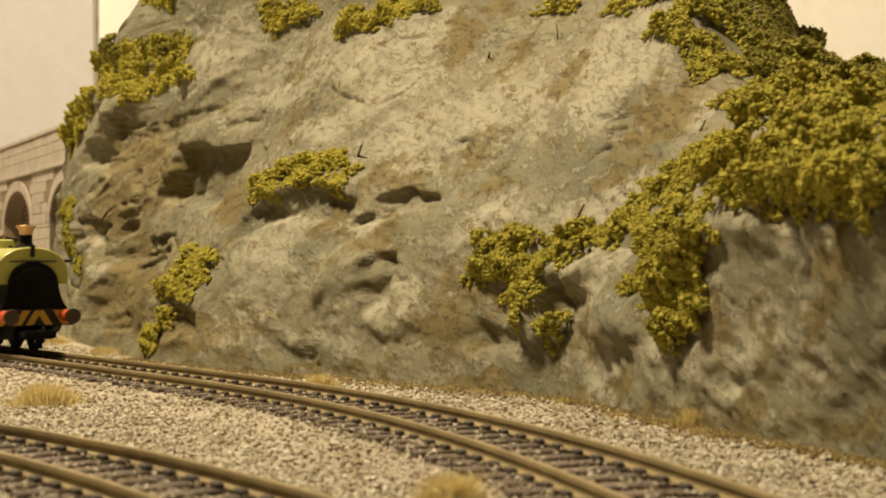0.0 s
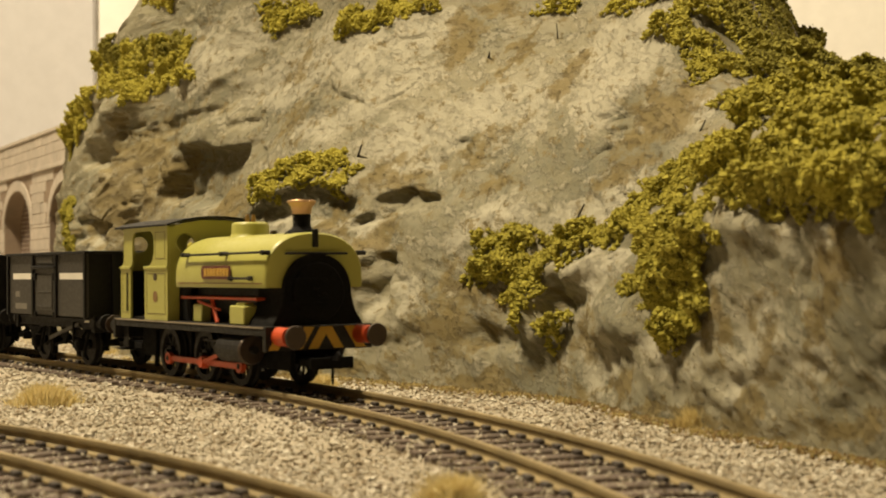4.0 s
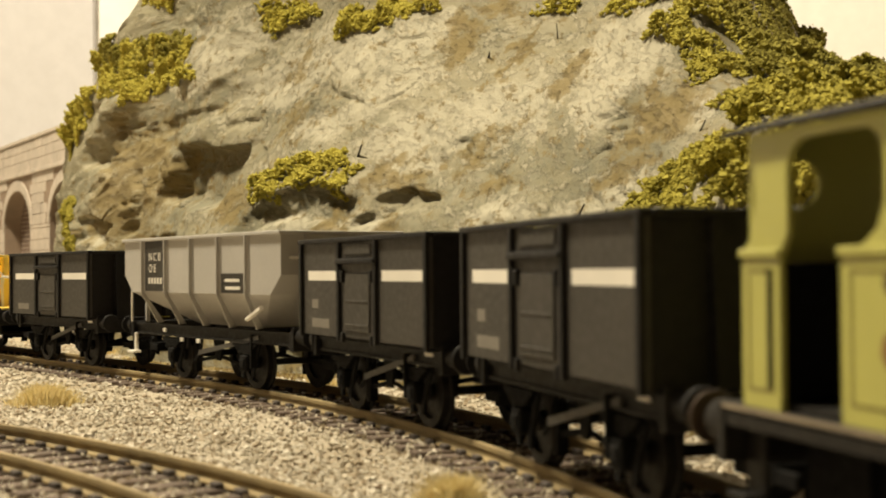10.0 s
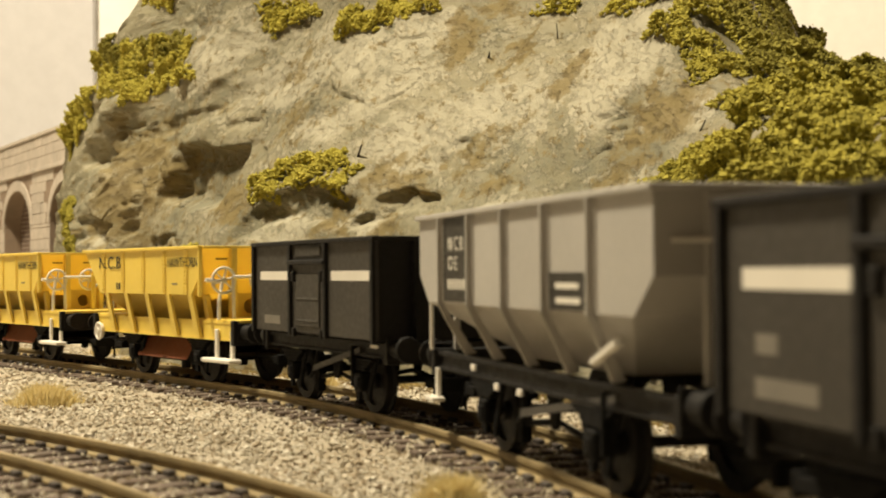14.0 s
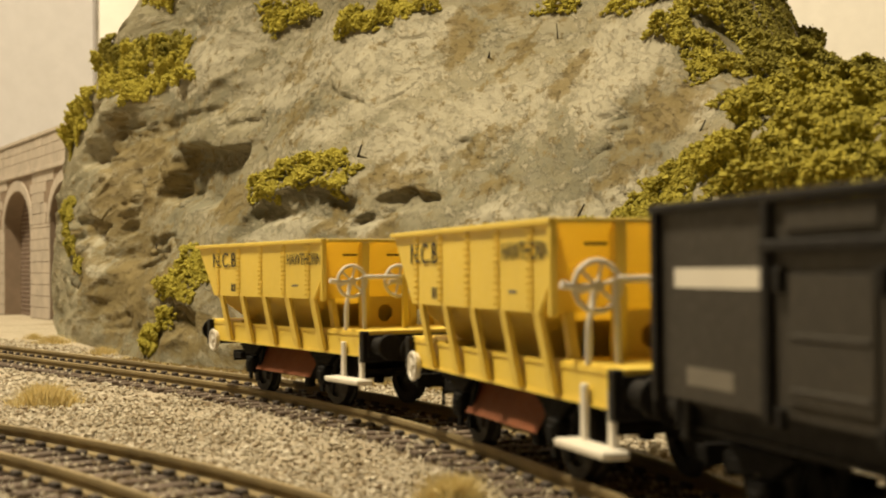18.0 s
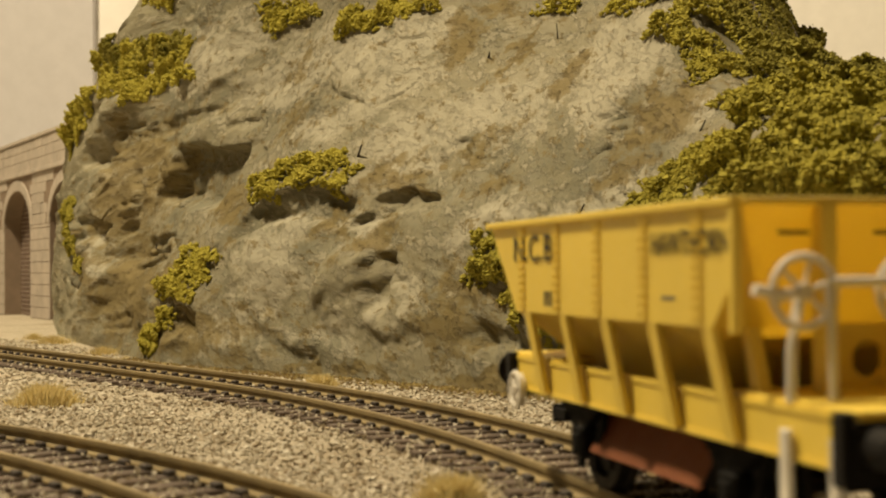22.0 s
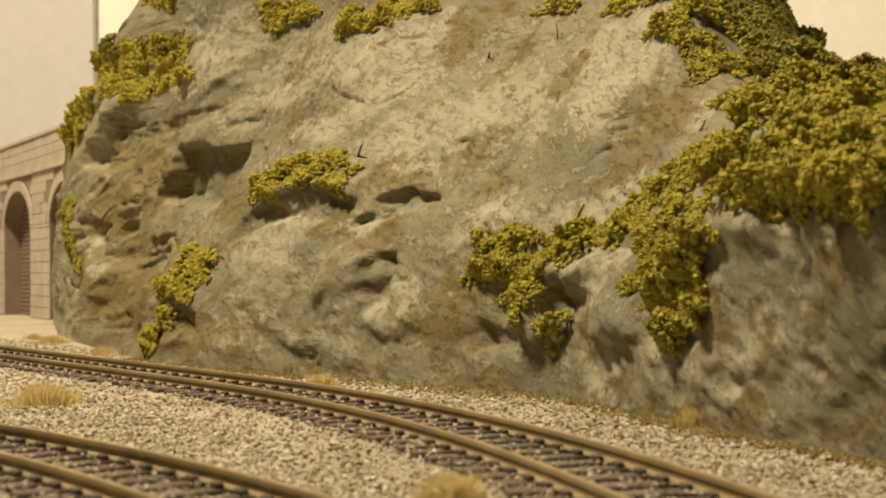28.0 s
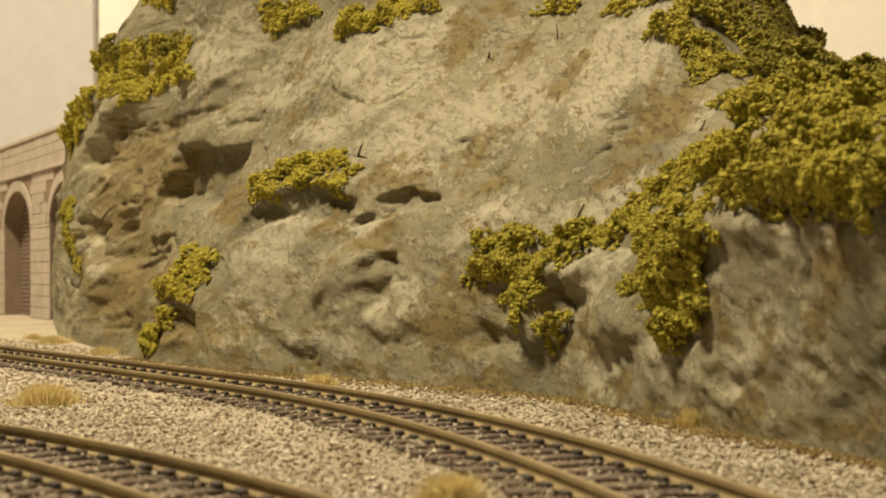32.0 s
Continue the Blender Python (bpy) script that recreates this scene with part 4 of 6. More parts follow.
TURF = pieces_material("brown_turf_crumbs", [(0.0, (0.16, 0.10, 0.04)), (0.5, (0.26, 0.185, 0.07)), (0.8, (0.24, 0.20, 0.06)), (1.0, (0.42, 0.35, 0.22))], 0.95, 0.2)
turf()


# ---- the arcade of printed stone behind the left of the cliff ----
ARCADE = pose(-351.2 * MM, 1074.3 * MM, 0, 0, 0, -math.degrees(math.atan2(0.8646, 0.5024)))


def arch_curve(t0, t1, spring, rise, n=20):
    c, a = (t0 + t1) / 2, (t1 - t0) / 2
    return [(c - a * math.cos(math.pi * i / n), spring + rise * math.sin(math.pi * i / n)) for i in range(n + 1)]


def arcade():
    e = tagged(new("arcade_wall"), "cream sandstone card wall with bricked-up arches", "wall")
    e.matrix_world = ARCADE
    top, spring, rise = 126.0, 63.0, 27.5
    spans = [(7, 94), (151, 238)]
    # backing sheet, behind the recessed brick
    part("backing", box(-60, 265, 17.0, 19.0, -5.2, top, 0), JOINT, e)
    for t0, t1 in spans:
        infill = part("brick_infill", prism([(t0, -5.2), (t1, -5.2)] + arch_curve(t0, t1, spring, rise)[::-1], 13.0, 17.0), ARCH_BRICK_WALL, e, "purple-brown bricked-up arch infill")
    # the joint plane in front, cut by the arches
    bm = bmesh.new()
    edges = [-60] + [q for s in spans for q in s] + [265]
    for a, b in zip(edges[0::2], edges[1::2]):
        add_box(bm, a, b, 0.35, 17.0, -5.2, spring, 0)
    for t0, t1 in spans:
        c = arch_curve(t0, t1, spring, rise)
        for (xa, za), (xb, zb) in zip(c, c[1:]):
            add_prism(bm, [(xa, za), (xb, zb), (xb, top - 26), (xa, top - 26)], 0.35, 17.0)
    for a, b in zip(edges[0::2], edges[1::2]):
        add_box(bm, a, b, 0.35, 17.0, spring, top - 26, 0)
    add_box(bm, -60, 265, 0.35, 17.0, top - 26, top, 0)
    part("masonry_core", bm, JOINT, e)
    rng = random.Random(4)
    # pier stones
    for a, b in zip(edges[0::2], edges[1::2]):
        z, k = -5.0, 0
        while z < spring - 1:
            hgt = 8.15
            cuts = [a, (a + b) / 2 + (6 if k % 2 else -6), b] if b - a > 40 else [a, a + (b - a) * (0.4 if k % 2 else 0.62), b]
            for x0, x1 in zip(cuts, cuts[1:]):
                p = part("stone", box(x0 + 0.3, x1 - 0.3, rng.uniform(-0.35, -0.05), 0.5, z + 0.25, min(z + hgt, spring) - 0.25, 0.12), ARCH_STONE, e)
            z, k = z + hgt, k + 1
    # arch ring stones
    for t0, t1 in spans:
        ring_in, ring_out = arch_curve(t0, t1, spring, rise, 13), arch_curve(t0 - 7, t1 + 7, spring, rise + 8, 13)
        for i in range(13):
            q = [ring_in[i], ring_in[i + 1], ring_out[i + 1], ring_out[i]]
            cx, cz = sum(p[0] for p in q) / 4, sum(p[1] for p in q) / 4
            part("arch_stone", prism([(cx + (x - cx) * 0.95, cz + (z - cz) * 0.95) for x, z in q], -0.55, 0.6), ARCH_STONE, e)
    # spandrel stones, then string course and parapet courses
    z = spring
    for k in range(5):
        x = -20 - 6 * (k % 2)
        while x < 262:
            x1 = x + rng.uniform(17, 24)
            clear = all(abs((x + x1) / 2 - (t0 + t1) / 2) > (t1 - t0) / 2 * math.sqrt(max(0, 1 - max(0, (z - spring) / (rise + 9)) ** 2)) + 16 for t0, t1 in spans)
            if clear:
                part("stone", box(x + 0.3, x1 - 0.3, rng.uniform(-0.3, 0.0), 0.5, z + 0.25, z + 7.3, 0.12), ARCH_STONE, e)
            x = x1
        z += 7.4
    part("string_course", box(-60, 265, -1.6, 0.5, 100.4, 103.4, 0.4), ARCH_STONE, e)
    z = 103.6
    for k, hgt in enumerate((7.6, 7.2, 7.2)):
        x = -40 - 9 * (k % 2)
        while x < 262:
            x1 = x + rng.uniform(20, 30)
            part("stone", box(x + 0.25, x1 - 0.25, rng.uniform(-0.3, 0.0), 0.5, z + 0.2, z + hgt - 0.2, 0.12), ARCH_STONE, e)
            x = x1
        z += hgt
    part("coping", box(-60, 265, -1.2, 19.5, 125.8, 128.6, 0.4), ARCH_STONE, e)
    return e


def brick_wall_material():
    m, nt, b = principled("printed_brick_courses", 0.85)
    tc, br = nt.nodes.new("ShaderNodeTexCoord"), nt.nodes.new("ShaderNodeTexBrick")
    mp = nt.nodes.new("ShaderNodeMapping")
    mp.inputs["Rotation"].default_value = (radians(90), 0, 0)
    nt.links.new(tc.outputs["Object"], mp.inputs[0])
    nt.links.new(mp.outputs[0], br.inputs["Vector"])
    br.inputs["Scale"].default_value = 100.0
    br.inputs["Color1"].default_value, br.inputs["Color2"].default_value = (0.150, 0.092, 0.066, 1), (0.105, 0.062, 0.048, 1)
    br.inputs["Mortar"].default_value = (0.36, 0.295, 0.235, 1)
    br.inputs["Mortar Size"].default_value, br.inputs["Brick Width"].default_value, br.inputs["Row Height"].default_value = 0.045, 0.80, 0.34
    n = noise_node(nt, 90.0)
    shade = ramp_node(nt, n.outputs[0], [(0.3, (0.75,) * 3), (0.7, (1.0,) * 3)]).outputs[0]
    nt.links.new(mix_node(nt, 1.0, br.outputs[0], shade, "MULTIPLY"), b.inputs["Base Color"])
    bump_node(nt, b, br.outputs["Fac"], -0.5, 0.0004)
    return m


ARCH_BRICK_WALL = brick_wall_material()
arcade()

# ---- train: paints ----
LIME = paint("lime_green_engine_paint", (0.40, 0.39, 0.095), 0.38, 0.0, 0.05, spec=0.5, bump=0.05)
BLACK = paint("satin_black_paint", (0.010, 0.009, 0.008), 0.55, 0.0, 0.2, spec=0.3)
SOOT = paint("sooty_black_paint", (0.005, 0.0047, 0.0044), 0.8, 0.0, 0.3, spec=0.15)
RED = paint("vermilion_paint", (0.52, 0.075, 0.022), 0.45, 0.0, 0.12)
AMBER = paint("warning_yellow_paint", (0.46, 0.27, 0.02), 0.5, 0.0, 0.1)
COPPER = paint("copper_cap", (0.56, 0.36, 0.19), 0.38, 0.7, 0.15)
BRASS = paint("brass_fitting", (0.52, 0.34, 0.13), 0.35, 0.9, 0.1)
BUFFER_FACE = paint("dulled_buffer_steel", (0.060, 0.042, 0.030), 0.5, 0.4, 0.2)
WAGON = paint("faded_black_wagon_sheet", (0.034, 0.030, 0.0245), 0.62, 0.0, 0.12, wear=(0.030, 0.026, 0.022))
# black underframe steel; kept this dark to hold the wagon ends' shade too
WAGON_DARK = paint("black_steel_and_shaded_ends", (0.009, 0.008, 0.0075), 0.65, 0.0, 0.2, spec=0.25)
WHITE = paint("white_marking_paint", (0.72, 0.69, 0.62), 0.6, 0.0, 0.06)
FADED = paint("faded_lettering_paint", (0.17, 0.155, 0.13), 0.7, 0.0, 0.12)
GREY = paint("light_grey_wagon_paint", (0.40, 0.385, 0.36), 0.55, 0.0, 0.05)
YELLOW = paint("golden_yellow_wagon_paint", (0.80, 0.60, 0.095), 0.5, 0.0, 0.05)
RUST = paint("rust_brown_plate", (0.30, 0.105, 0.045), 0.7, 0.0, 0.15)
WHEEL_STEEL = paint("blackened_wheel_steel", (0.014, 0.0125, 0.011), 0.6, 0.2, 0.2, spec=0.3)
LEVER = paint("dull_grey_brake_lever", (0.055, 0.050, 0.044), 0.6, 0.0, 0.15)
WORN_EDGE = paint("worn_footplate_edge", (0.26, 0.215, 0.155), 0.5, 0.2, 0.2)
LETTER = paint("black_lettering", (0.02, 0.017, 0.012), 0.6)
PLATE_RED = paint("dark_red_nameplate", (0.11, 0.022, 0.014), 0.5)
GOLD = paint("gold_nameplate_bars", (0.62, 0.38, 0.06), 0.4, 0.3)


def lettering(text, height, x, y, z, material, parent, near=True, name="lettering", label="", width=0.0):
    """Raised letters on a side sheet, read from outside; x is the left end as read on the near side."""
    cu = bpy.data.curves.new("letters", "FONT")
    cu.body, cu.size, cu.extrude = text, height / 0.69 * MM, 0.03 * MM
    ob = bpy.data.objects.new("letters", cu)
    scene.collection.objects.link(ob)
    me = bpy.data.meshes.new_from_object(ob.evaluated_get(bpy.context.evaluated_depsgraph_get()))
    bpy.data.objects.remove(ob)
    if width:
        xs = [q.co.x for q in me.vertices]
        k = width * MM / (max(xs) - min(xs))
        for q in me.vertices:
            q.co.x = (q.co.x - min(xs)) * k
    me.materials.clear()
    me.materials.append(material)
    o = new(name, me)
    o.parent = parent
    o.matrix_basis = pose(x * MM, y * MM, z * MM, 90, 0, 0 if near else 180)
    if label:
        o["label"] = label
    return o


def wheel_mesh(bm, y, r, spokes, face):
    """Tyre with flange, rim, hub and spokes or disc, round the y axis."""
    out = 1 if y > 0 else -1
    n = 24
    def ring(rad, yy):
        return [bm.verts.new((rad * math.cos(2 * math.pi * i / n), yy, rad * math.sin(2 * math.pi * i / n))) for i in range(n)]
    rows = [ring(r * 0.74, y - out * 1.0), ring(r + 0.75, y - out * 1.0), ring(r + 0.7, y - out * 0.55), ring(r, y - out * 0.3), ring(r, y + out * 1.0), ring(r * 0.76, y + out * 1.0), ring(r * 0.74, y - out * 1.0)]
    for a, b in zip(rows, rows[1:]):
        for i in range(n):
            bm.faces.new((a[i], a[(i + 1) % n], b[(i + 1) % n], b[i]))
    add_rod(bm, (0, y - out * 0.9, 0), (0, y + out * 1.1, 0), r * 0.24, 12)
    if spokes:
        for k in range(spokes):
            a = 2 * math.pi * k / spokes
            add_rod(bm, (0, y, 0), (r * 0.78 * math.cos(a), y, r * 0.78 * math.sin(a)), 0.42, 6, 0.34)
    else:
        add_rod(bm, (0, y - out * 0.35, 0), (0, y + out * 0.25, 0), r * 0.77, 20)
    bmesh.ops.recalc_face_normals(bm, faces=bm.faces[:])


ROLLERS = []


def wheelset(parent, x, r, spokes=0, wheels_at=8.2, material=None):
    """An axle with its two wheels; it turns as the vehicle rolls."""
    ax = part("axle", rod((0, -wheels_at - 2.2, 0), (0, wheels_at + 2.2, 0), 0.8, 10), WHEEL_STEEL, parent)
    for y in (-wheels_at, wheels_at):
        bm = bmesh.new()
        wheel_mesh(bm, y, r, spokes, 1)
        part("wheel", bm, material or WHEEL_STEEL, ax)
    ax.location = (x * MM, 0, r * MM)
    ROLLERS.append((parent, ax, x, r))
    return ax


def buffer(parent, x, y, z, forward, shank, head_r=2.6, length=6.0, shank_label="", thick=1.75, face=None):
    d = 1 if forward else -1
    bm = rod((x, y, z), (x + d * length * 0.62, y, z), thick, 18, thick * 0.94)
    if thick < 2:
        add_box(bm, min(x, x + d * 0.5), max(x, x + d * 0.5), y - 2.1, y + 2.1, z - 2.1, z + 2.1, 0.1)
    add_rod(bm, (x + d * length * 0.6, y, z), (x + d * (length - 0.5), y, z), 0.8, 10)
    b = part("buffer", bm, shank, parent, shank_label)
    bm = rod((x + d * (length - 0.7), y, z), (x + d * (length - 0.05), y, z), head_r, 24, head_r * 0.96)
    bmesh.ops.bevel(bm, geom=[e for e in bm.edges if len(e.link_faces) == 2], offset=0.12, segments=1, affect="EDGES")
    part("buffer_head", bm, face or BUFFER_FACE, b)


def coupling(parent, x, forward):
    """Tension-lock coupling: draw bar, wide loop and hook."""
    d = 1 if forward else -1
    bm = bmesh.new()
    add_box(bm, min(x - d * 12, x + d * 6), max(x - d * 12, x + d * 6), -1.5, 1.5, 6.3, 7.3, 0.15)
    add_box(bm, min(x + d * 5.4, x + d * 6.4), max(x + d * 5.4, x + d * 6.4), -5.6, 5.6, 5.3, 7.9, 0.15)
    add_box(bm, min(x + d * 1, x + d * 6), max(x + d * 1, x + d * 6), -5.6, -4.9, 5.9, 7.5, 0.1)
    add_box(bm, min(x + d * 1, x + d * 6), max(x + d * 1, x + d * 6), 4.9, 5.6, 5.9, 7.5, 0.1)
    c = part("coupling", bm, SOOT, parent)
    bm = bmesh.new()
    add_prism(bm, [(x + d * 3, 7.2), (x + d * 9.0, 7.2), (x + d * 9.8, 8.6), (x + d * 8.8, 9.4), (x + d * 8.0, 8.1), (x + d * 3, 8.1)], -0.35, 0.35)
    add_rod(bm, (x + d * 5.0, 0.8, 7.0), (x + d * 5.0, 0.8, 1.6), 0.35, 6)
    part("hook", bm, SOOT, c)


def w_iron(parent, x, y, z_top=12.6, r=6.2):
    """Axle guard with its axlebox and spring."""
    out = 1 if y > 0 else -1
    bm = bmesh.new()
    for k in (-1, 1):
        add_prism(bm, [(x + k * 7.0, z_top), (x + k * 5.4, z_top), (x + k * 1.7, 4.2), (x + k * 1.7, 2.6), (x + k * 2.9, 2.6), (x + k * 3.2, 4.4)], y, y + out * 0.6)
    g = part("axle_guard", bm, SOOT, parent)
    bm = box(x - 1.8, x + 1.8, min(y - out * 0.4, y + out * 1.9), max(y - out * 0.4, y + out * 1.9), r - 1.9, r + 1.9, 0.35)
    add_box(bm, x - 1.1, x + 1.1, min(y + out * 1.7, y + out * 2.2), max(y + out * 1.7, y + out * 2.2), r - 1.1, r + 1.0, 0.2)
    part("axlebox", bm, SOOT, g)
    bm = bmesh.new()
    for i in range(4):
        add_box(bm, x - 6.2 + i * 1.1, x + 6.2 - i * 1.1, min(y + out * 0.3, y + out * 1.5), max(y + out * 0.3, y + out * 1.5), r + 4.0 - i * 0.6, r + 4.55 - i * 0.6, 0.06)
    part("spring", bm, SOOT, g)


def underframe(e, half, wheel_x, sole_y, sole, headstock, z0, z1, r=6.2, material=None):
    material = material or WAGON_DARK
    for y in (-sole_y, sole_y):
        out = 1 if y > 0 else -1
        a, b, c = y - out * 1.0, y, y + out * (0.5 if sole is not YELLOW else 0.15)
        bm = prism([(a, z0), (c, z0), (c, z0 + 0.5), (b, z0 + 0.5), (b, z1 - 0.6), (c, z1 - 0.6), (c, z1), (a, z1)][::out], -half, half, "x")
        part("solebar", bm, sole, e)
    for x in (-half, half):
        part("headstock", box(x - 0.9, x + 0.9, -sole_y - 1.2, sole_y + 1.2, z0 - 1.0, z1 + 0.3, 0.15), headstock, e)
        for y in (-11.4, 11.4):
            buffer(e, x + (0.9 if x > 0 else -0.9), y, 13.2, x > 0, material, 2.5, 5.6, "", 1.75, WAGON_DARK)
        coupling(e, x, x > 0)
    for x in (-wheel_x, wheel_x):
        wheelset(e, x, r)
        for y in (-10.9, 10.9):
            w_iron(e, x, y, z0 + 0.4, r)


def brake_gear(e, wheel_x, y, lever_tip):
    out = 1 if y > 0 else -1
    bm = bmesh.new()
    for k in (-1, 1):
        x = k * (wheel_x - 7.2)
        add_prism(bm, [(x - 0.9, 2.2), (x + 0.9, 2.2), (x + 1.3, 6.2), (x + 0.7, 9.4), (x - 0.7, 9.4), (x - 1.3, 6.2)], y * 0.75 - 0.8, y * 0.75 + 0.8)
        add_rod(bm, (x, y * 0.75, 5.0), (0, y * 0.75, 6.6), 0.5, 6)
        add_rod(bm, (x, y * 0.75, 9.0), (x * 0.8, y * 0.75, 13.2), 0.45, 6)
    add_prism(bm, [(-3.6, 13.0), (3.6, 13.0), (1.0, 5.6), (-1.0, 5.6)], y * 0.8 - 0.3, y * 0.8 + 0.3)
    part("brake_gear", bm, SOOT, e)
    ya, yb = sorted((y + out * 0.7, y + out * 1.2))
    bm = add_prism(bmesh.new(), [(-5.0, 6.9), (-4.6, 8.1), (lever_tip, 12.5), (lever_tip + 2.4, 12.9), (lever_tip + 2.4, 12.0), (lever_tip, 11.5)], ya, yb)
    part("brake_lever", bm, LEVER, e, "dull grey hand brake lever")
    bm = box(lever_tip - 1.2, lever_tip - 0.5, min(y, y + out * 1.7), max(y, y + out * 1.7), 5.2, 13.0, 0.08)
    part("lever_guide", bm, SOOT, e)
    bm = rod((-8.0, y + out * 0.6, 5.4), (-5.0, y + out * 0.6, 7.2), 0.4, 6)
    add_rod(bm, (-5.0, y + out * 0.6, 7.2), (-3.6, y + out * 0.6, 11.4), 0.4, 6)
    part("brake_crank", bm, SOOT, e)


# ---- mineral wagon ----
def mineral_wagon(label, marks):
    e = tagged(new("mineral_wagon"), label, "wagon", "train")
    z0, z1, hx, hy = 14.8, 34.0, 33.0, 15.5
    underframe(e, 32.0, 18.0, 12.0, WAGON_DARK, WAGON_DARK, 11.2, 14.0)
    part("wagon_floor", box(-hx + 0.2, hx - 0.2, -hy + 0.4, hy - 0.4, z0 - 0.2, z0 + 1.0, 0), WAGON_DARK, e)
    for y in (-hy, hy):
        out = 1 if y > 0 else -1
        lo, hi = min(y, y - out * 0.7), max(y, y - out * 0.7)
        bm = box(-hx, -9.7, lo, hi, z0, z1 - 0.8, 0.08)
        add_box(bm, 9.7, hx, lo, hi, z0, z1 - 0.8, 0.08)
        part("side_sheet", bm, WAGON, e)
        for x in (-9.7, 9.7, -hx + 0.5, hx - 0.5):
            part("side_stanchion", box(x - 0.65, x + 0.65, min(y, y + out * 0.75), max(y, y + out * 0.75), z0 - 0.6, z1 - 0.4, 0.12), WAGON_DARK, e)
        bm = box(-9.1, 9.1, lo, hi, z0 + 0.2, 29.0, 0.08)
        add_box(bm, -6.4, 6.4, min(y, y + out * 0.35), max(y, y + out * 0.35), z0 + 1.4, 27.2, 0.2)
        d = part("side_door", bm, WAGON, e)
        for z in (17.4, 21.9):
            part("door_rib", box(-5.8, 5.8, min(y, y + out * 0.5), max(y, y + out * 0.5), z - 0.22, z + 0.22, 0.08), WAGON, d)
        bm = bmesh.new()
        for x in (-7.6, 7.6):
            add_box(bm, x - 0.6, x + 0.6, min(y, y + out * 0.8), max(y, y + out * 0.8), 25.4, 27.6, 0.15)
            add_box(bm, x - 0.5, x + 0.5, min(y, y + out * 0.7), max(y, y + out * 0.7), z0 - 0.8, z0 + 1.0, 0.1)
        part("door_catch", bm, WAGON_DARK, d)
        bm = box(-9.1, 9.1, lo, hi, 29.9, z1 - 1.0, 0.1)
        add_box(bm, -6.8, 6.8, min(y, y + out * 0.3), max(y, y + out * 0.3), 30.6, 32.6, 0.12)
        part("door_flap", bm, WAGON, e)
        part("door_rail", box(-10.0, 10.0, min(y, y + out * 1.1), max(y, y + out * 1.1), 28.9, 29.9, 0.2), WAGON_DARK, e)
        part("top_rail", box(-hx - 0.5, hx + 0.5, min(y - out * 0.8, y + out * 0.8), max(y - out * 0.8, y + out * 0.8), z1 - 0.9, z1, 0.15), WAGON_DARK, e)
        brake_gear(e, 18.0, y * 0.74, 17.0)
        for x0, x1 in ((-28.8, -10.5), (12.0, 31.8)) if out < 0 else ((-31.8, -12.0), (10.5, 28.8)):
            part("white_stripe", box(x0, x1, y + min(0, out * 0.06), y + max(0, out * 0.06), 25.7, 27.6, 0), WHITE, e, "broken white painted stripe")
        for x, z, wd, hg in marks:
            q = -out * x
            part("marking", box(q - wd / 2, q + wd / 2, y + min(0, out * 0.05), y + max(0, out * 0.05), z - hg / 2, z + hg / 2, 0), FADED, e, "faded painted lettering bars")
        part("label_clip", box(26.0 * -out - 1.6, 26.0 * -out + 1.6, -12.7 if out < 0 else 12.5, -12.5 if out < 0 else 12.7, 13.0, 13.6, 0), WHITE, e)
    # ends: their shade is put into the colour, darker than the side sheets
    for x in (-hx, hx):
        out = 1 if x > 0 else -1
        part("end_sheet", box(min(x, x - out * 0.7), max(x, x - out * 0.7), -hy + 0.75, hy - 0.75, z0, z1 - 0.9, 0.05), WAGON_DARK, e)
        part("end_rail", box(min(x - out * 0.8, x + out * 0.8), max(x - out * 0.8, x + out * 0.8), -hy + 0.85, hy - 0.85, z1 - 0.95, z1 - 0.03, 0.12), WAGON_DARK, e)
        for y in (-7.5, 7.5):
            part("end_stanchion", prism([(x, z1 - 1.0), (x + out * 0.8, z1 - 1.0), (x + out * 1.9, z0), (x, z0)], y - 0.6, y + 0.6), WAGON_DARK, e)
    return e


# ---- grey hopper wagon ----
def hull(name, rows, material, parent, label="", cap=True):
    """A shell through rectangular rings (x0, x1, half-width, z), bottom to top, open at the top."""
    bm = bmesh.new()
    rings = []
    for x0, x1, hy, z in rows:
        rings.append([bm.verts.new(q) for q in ((x0, -hy, z), (x1, -hy, z), (x1, hy, z), (x0, hy, z))])
    for a, b in zip(rings, rings[1:]):
        for i in range(4):
            bm.faces.new((a[i], a[(i + 1) % 4], b[(i + 1) % 4], b[i]))
    if cap:
        bm.faces.new(rings[0][::-1])
    bmesh.ops.recalc_face_normals(bm, faces=bm.faces[:])
    bmesh.ops.solidify(bm, geom=bm.faces[:], thickness=0.6)
    return part(name, bm, material, parent, label)


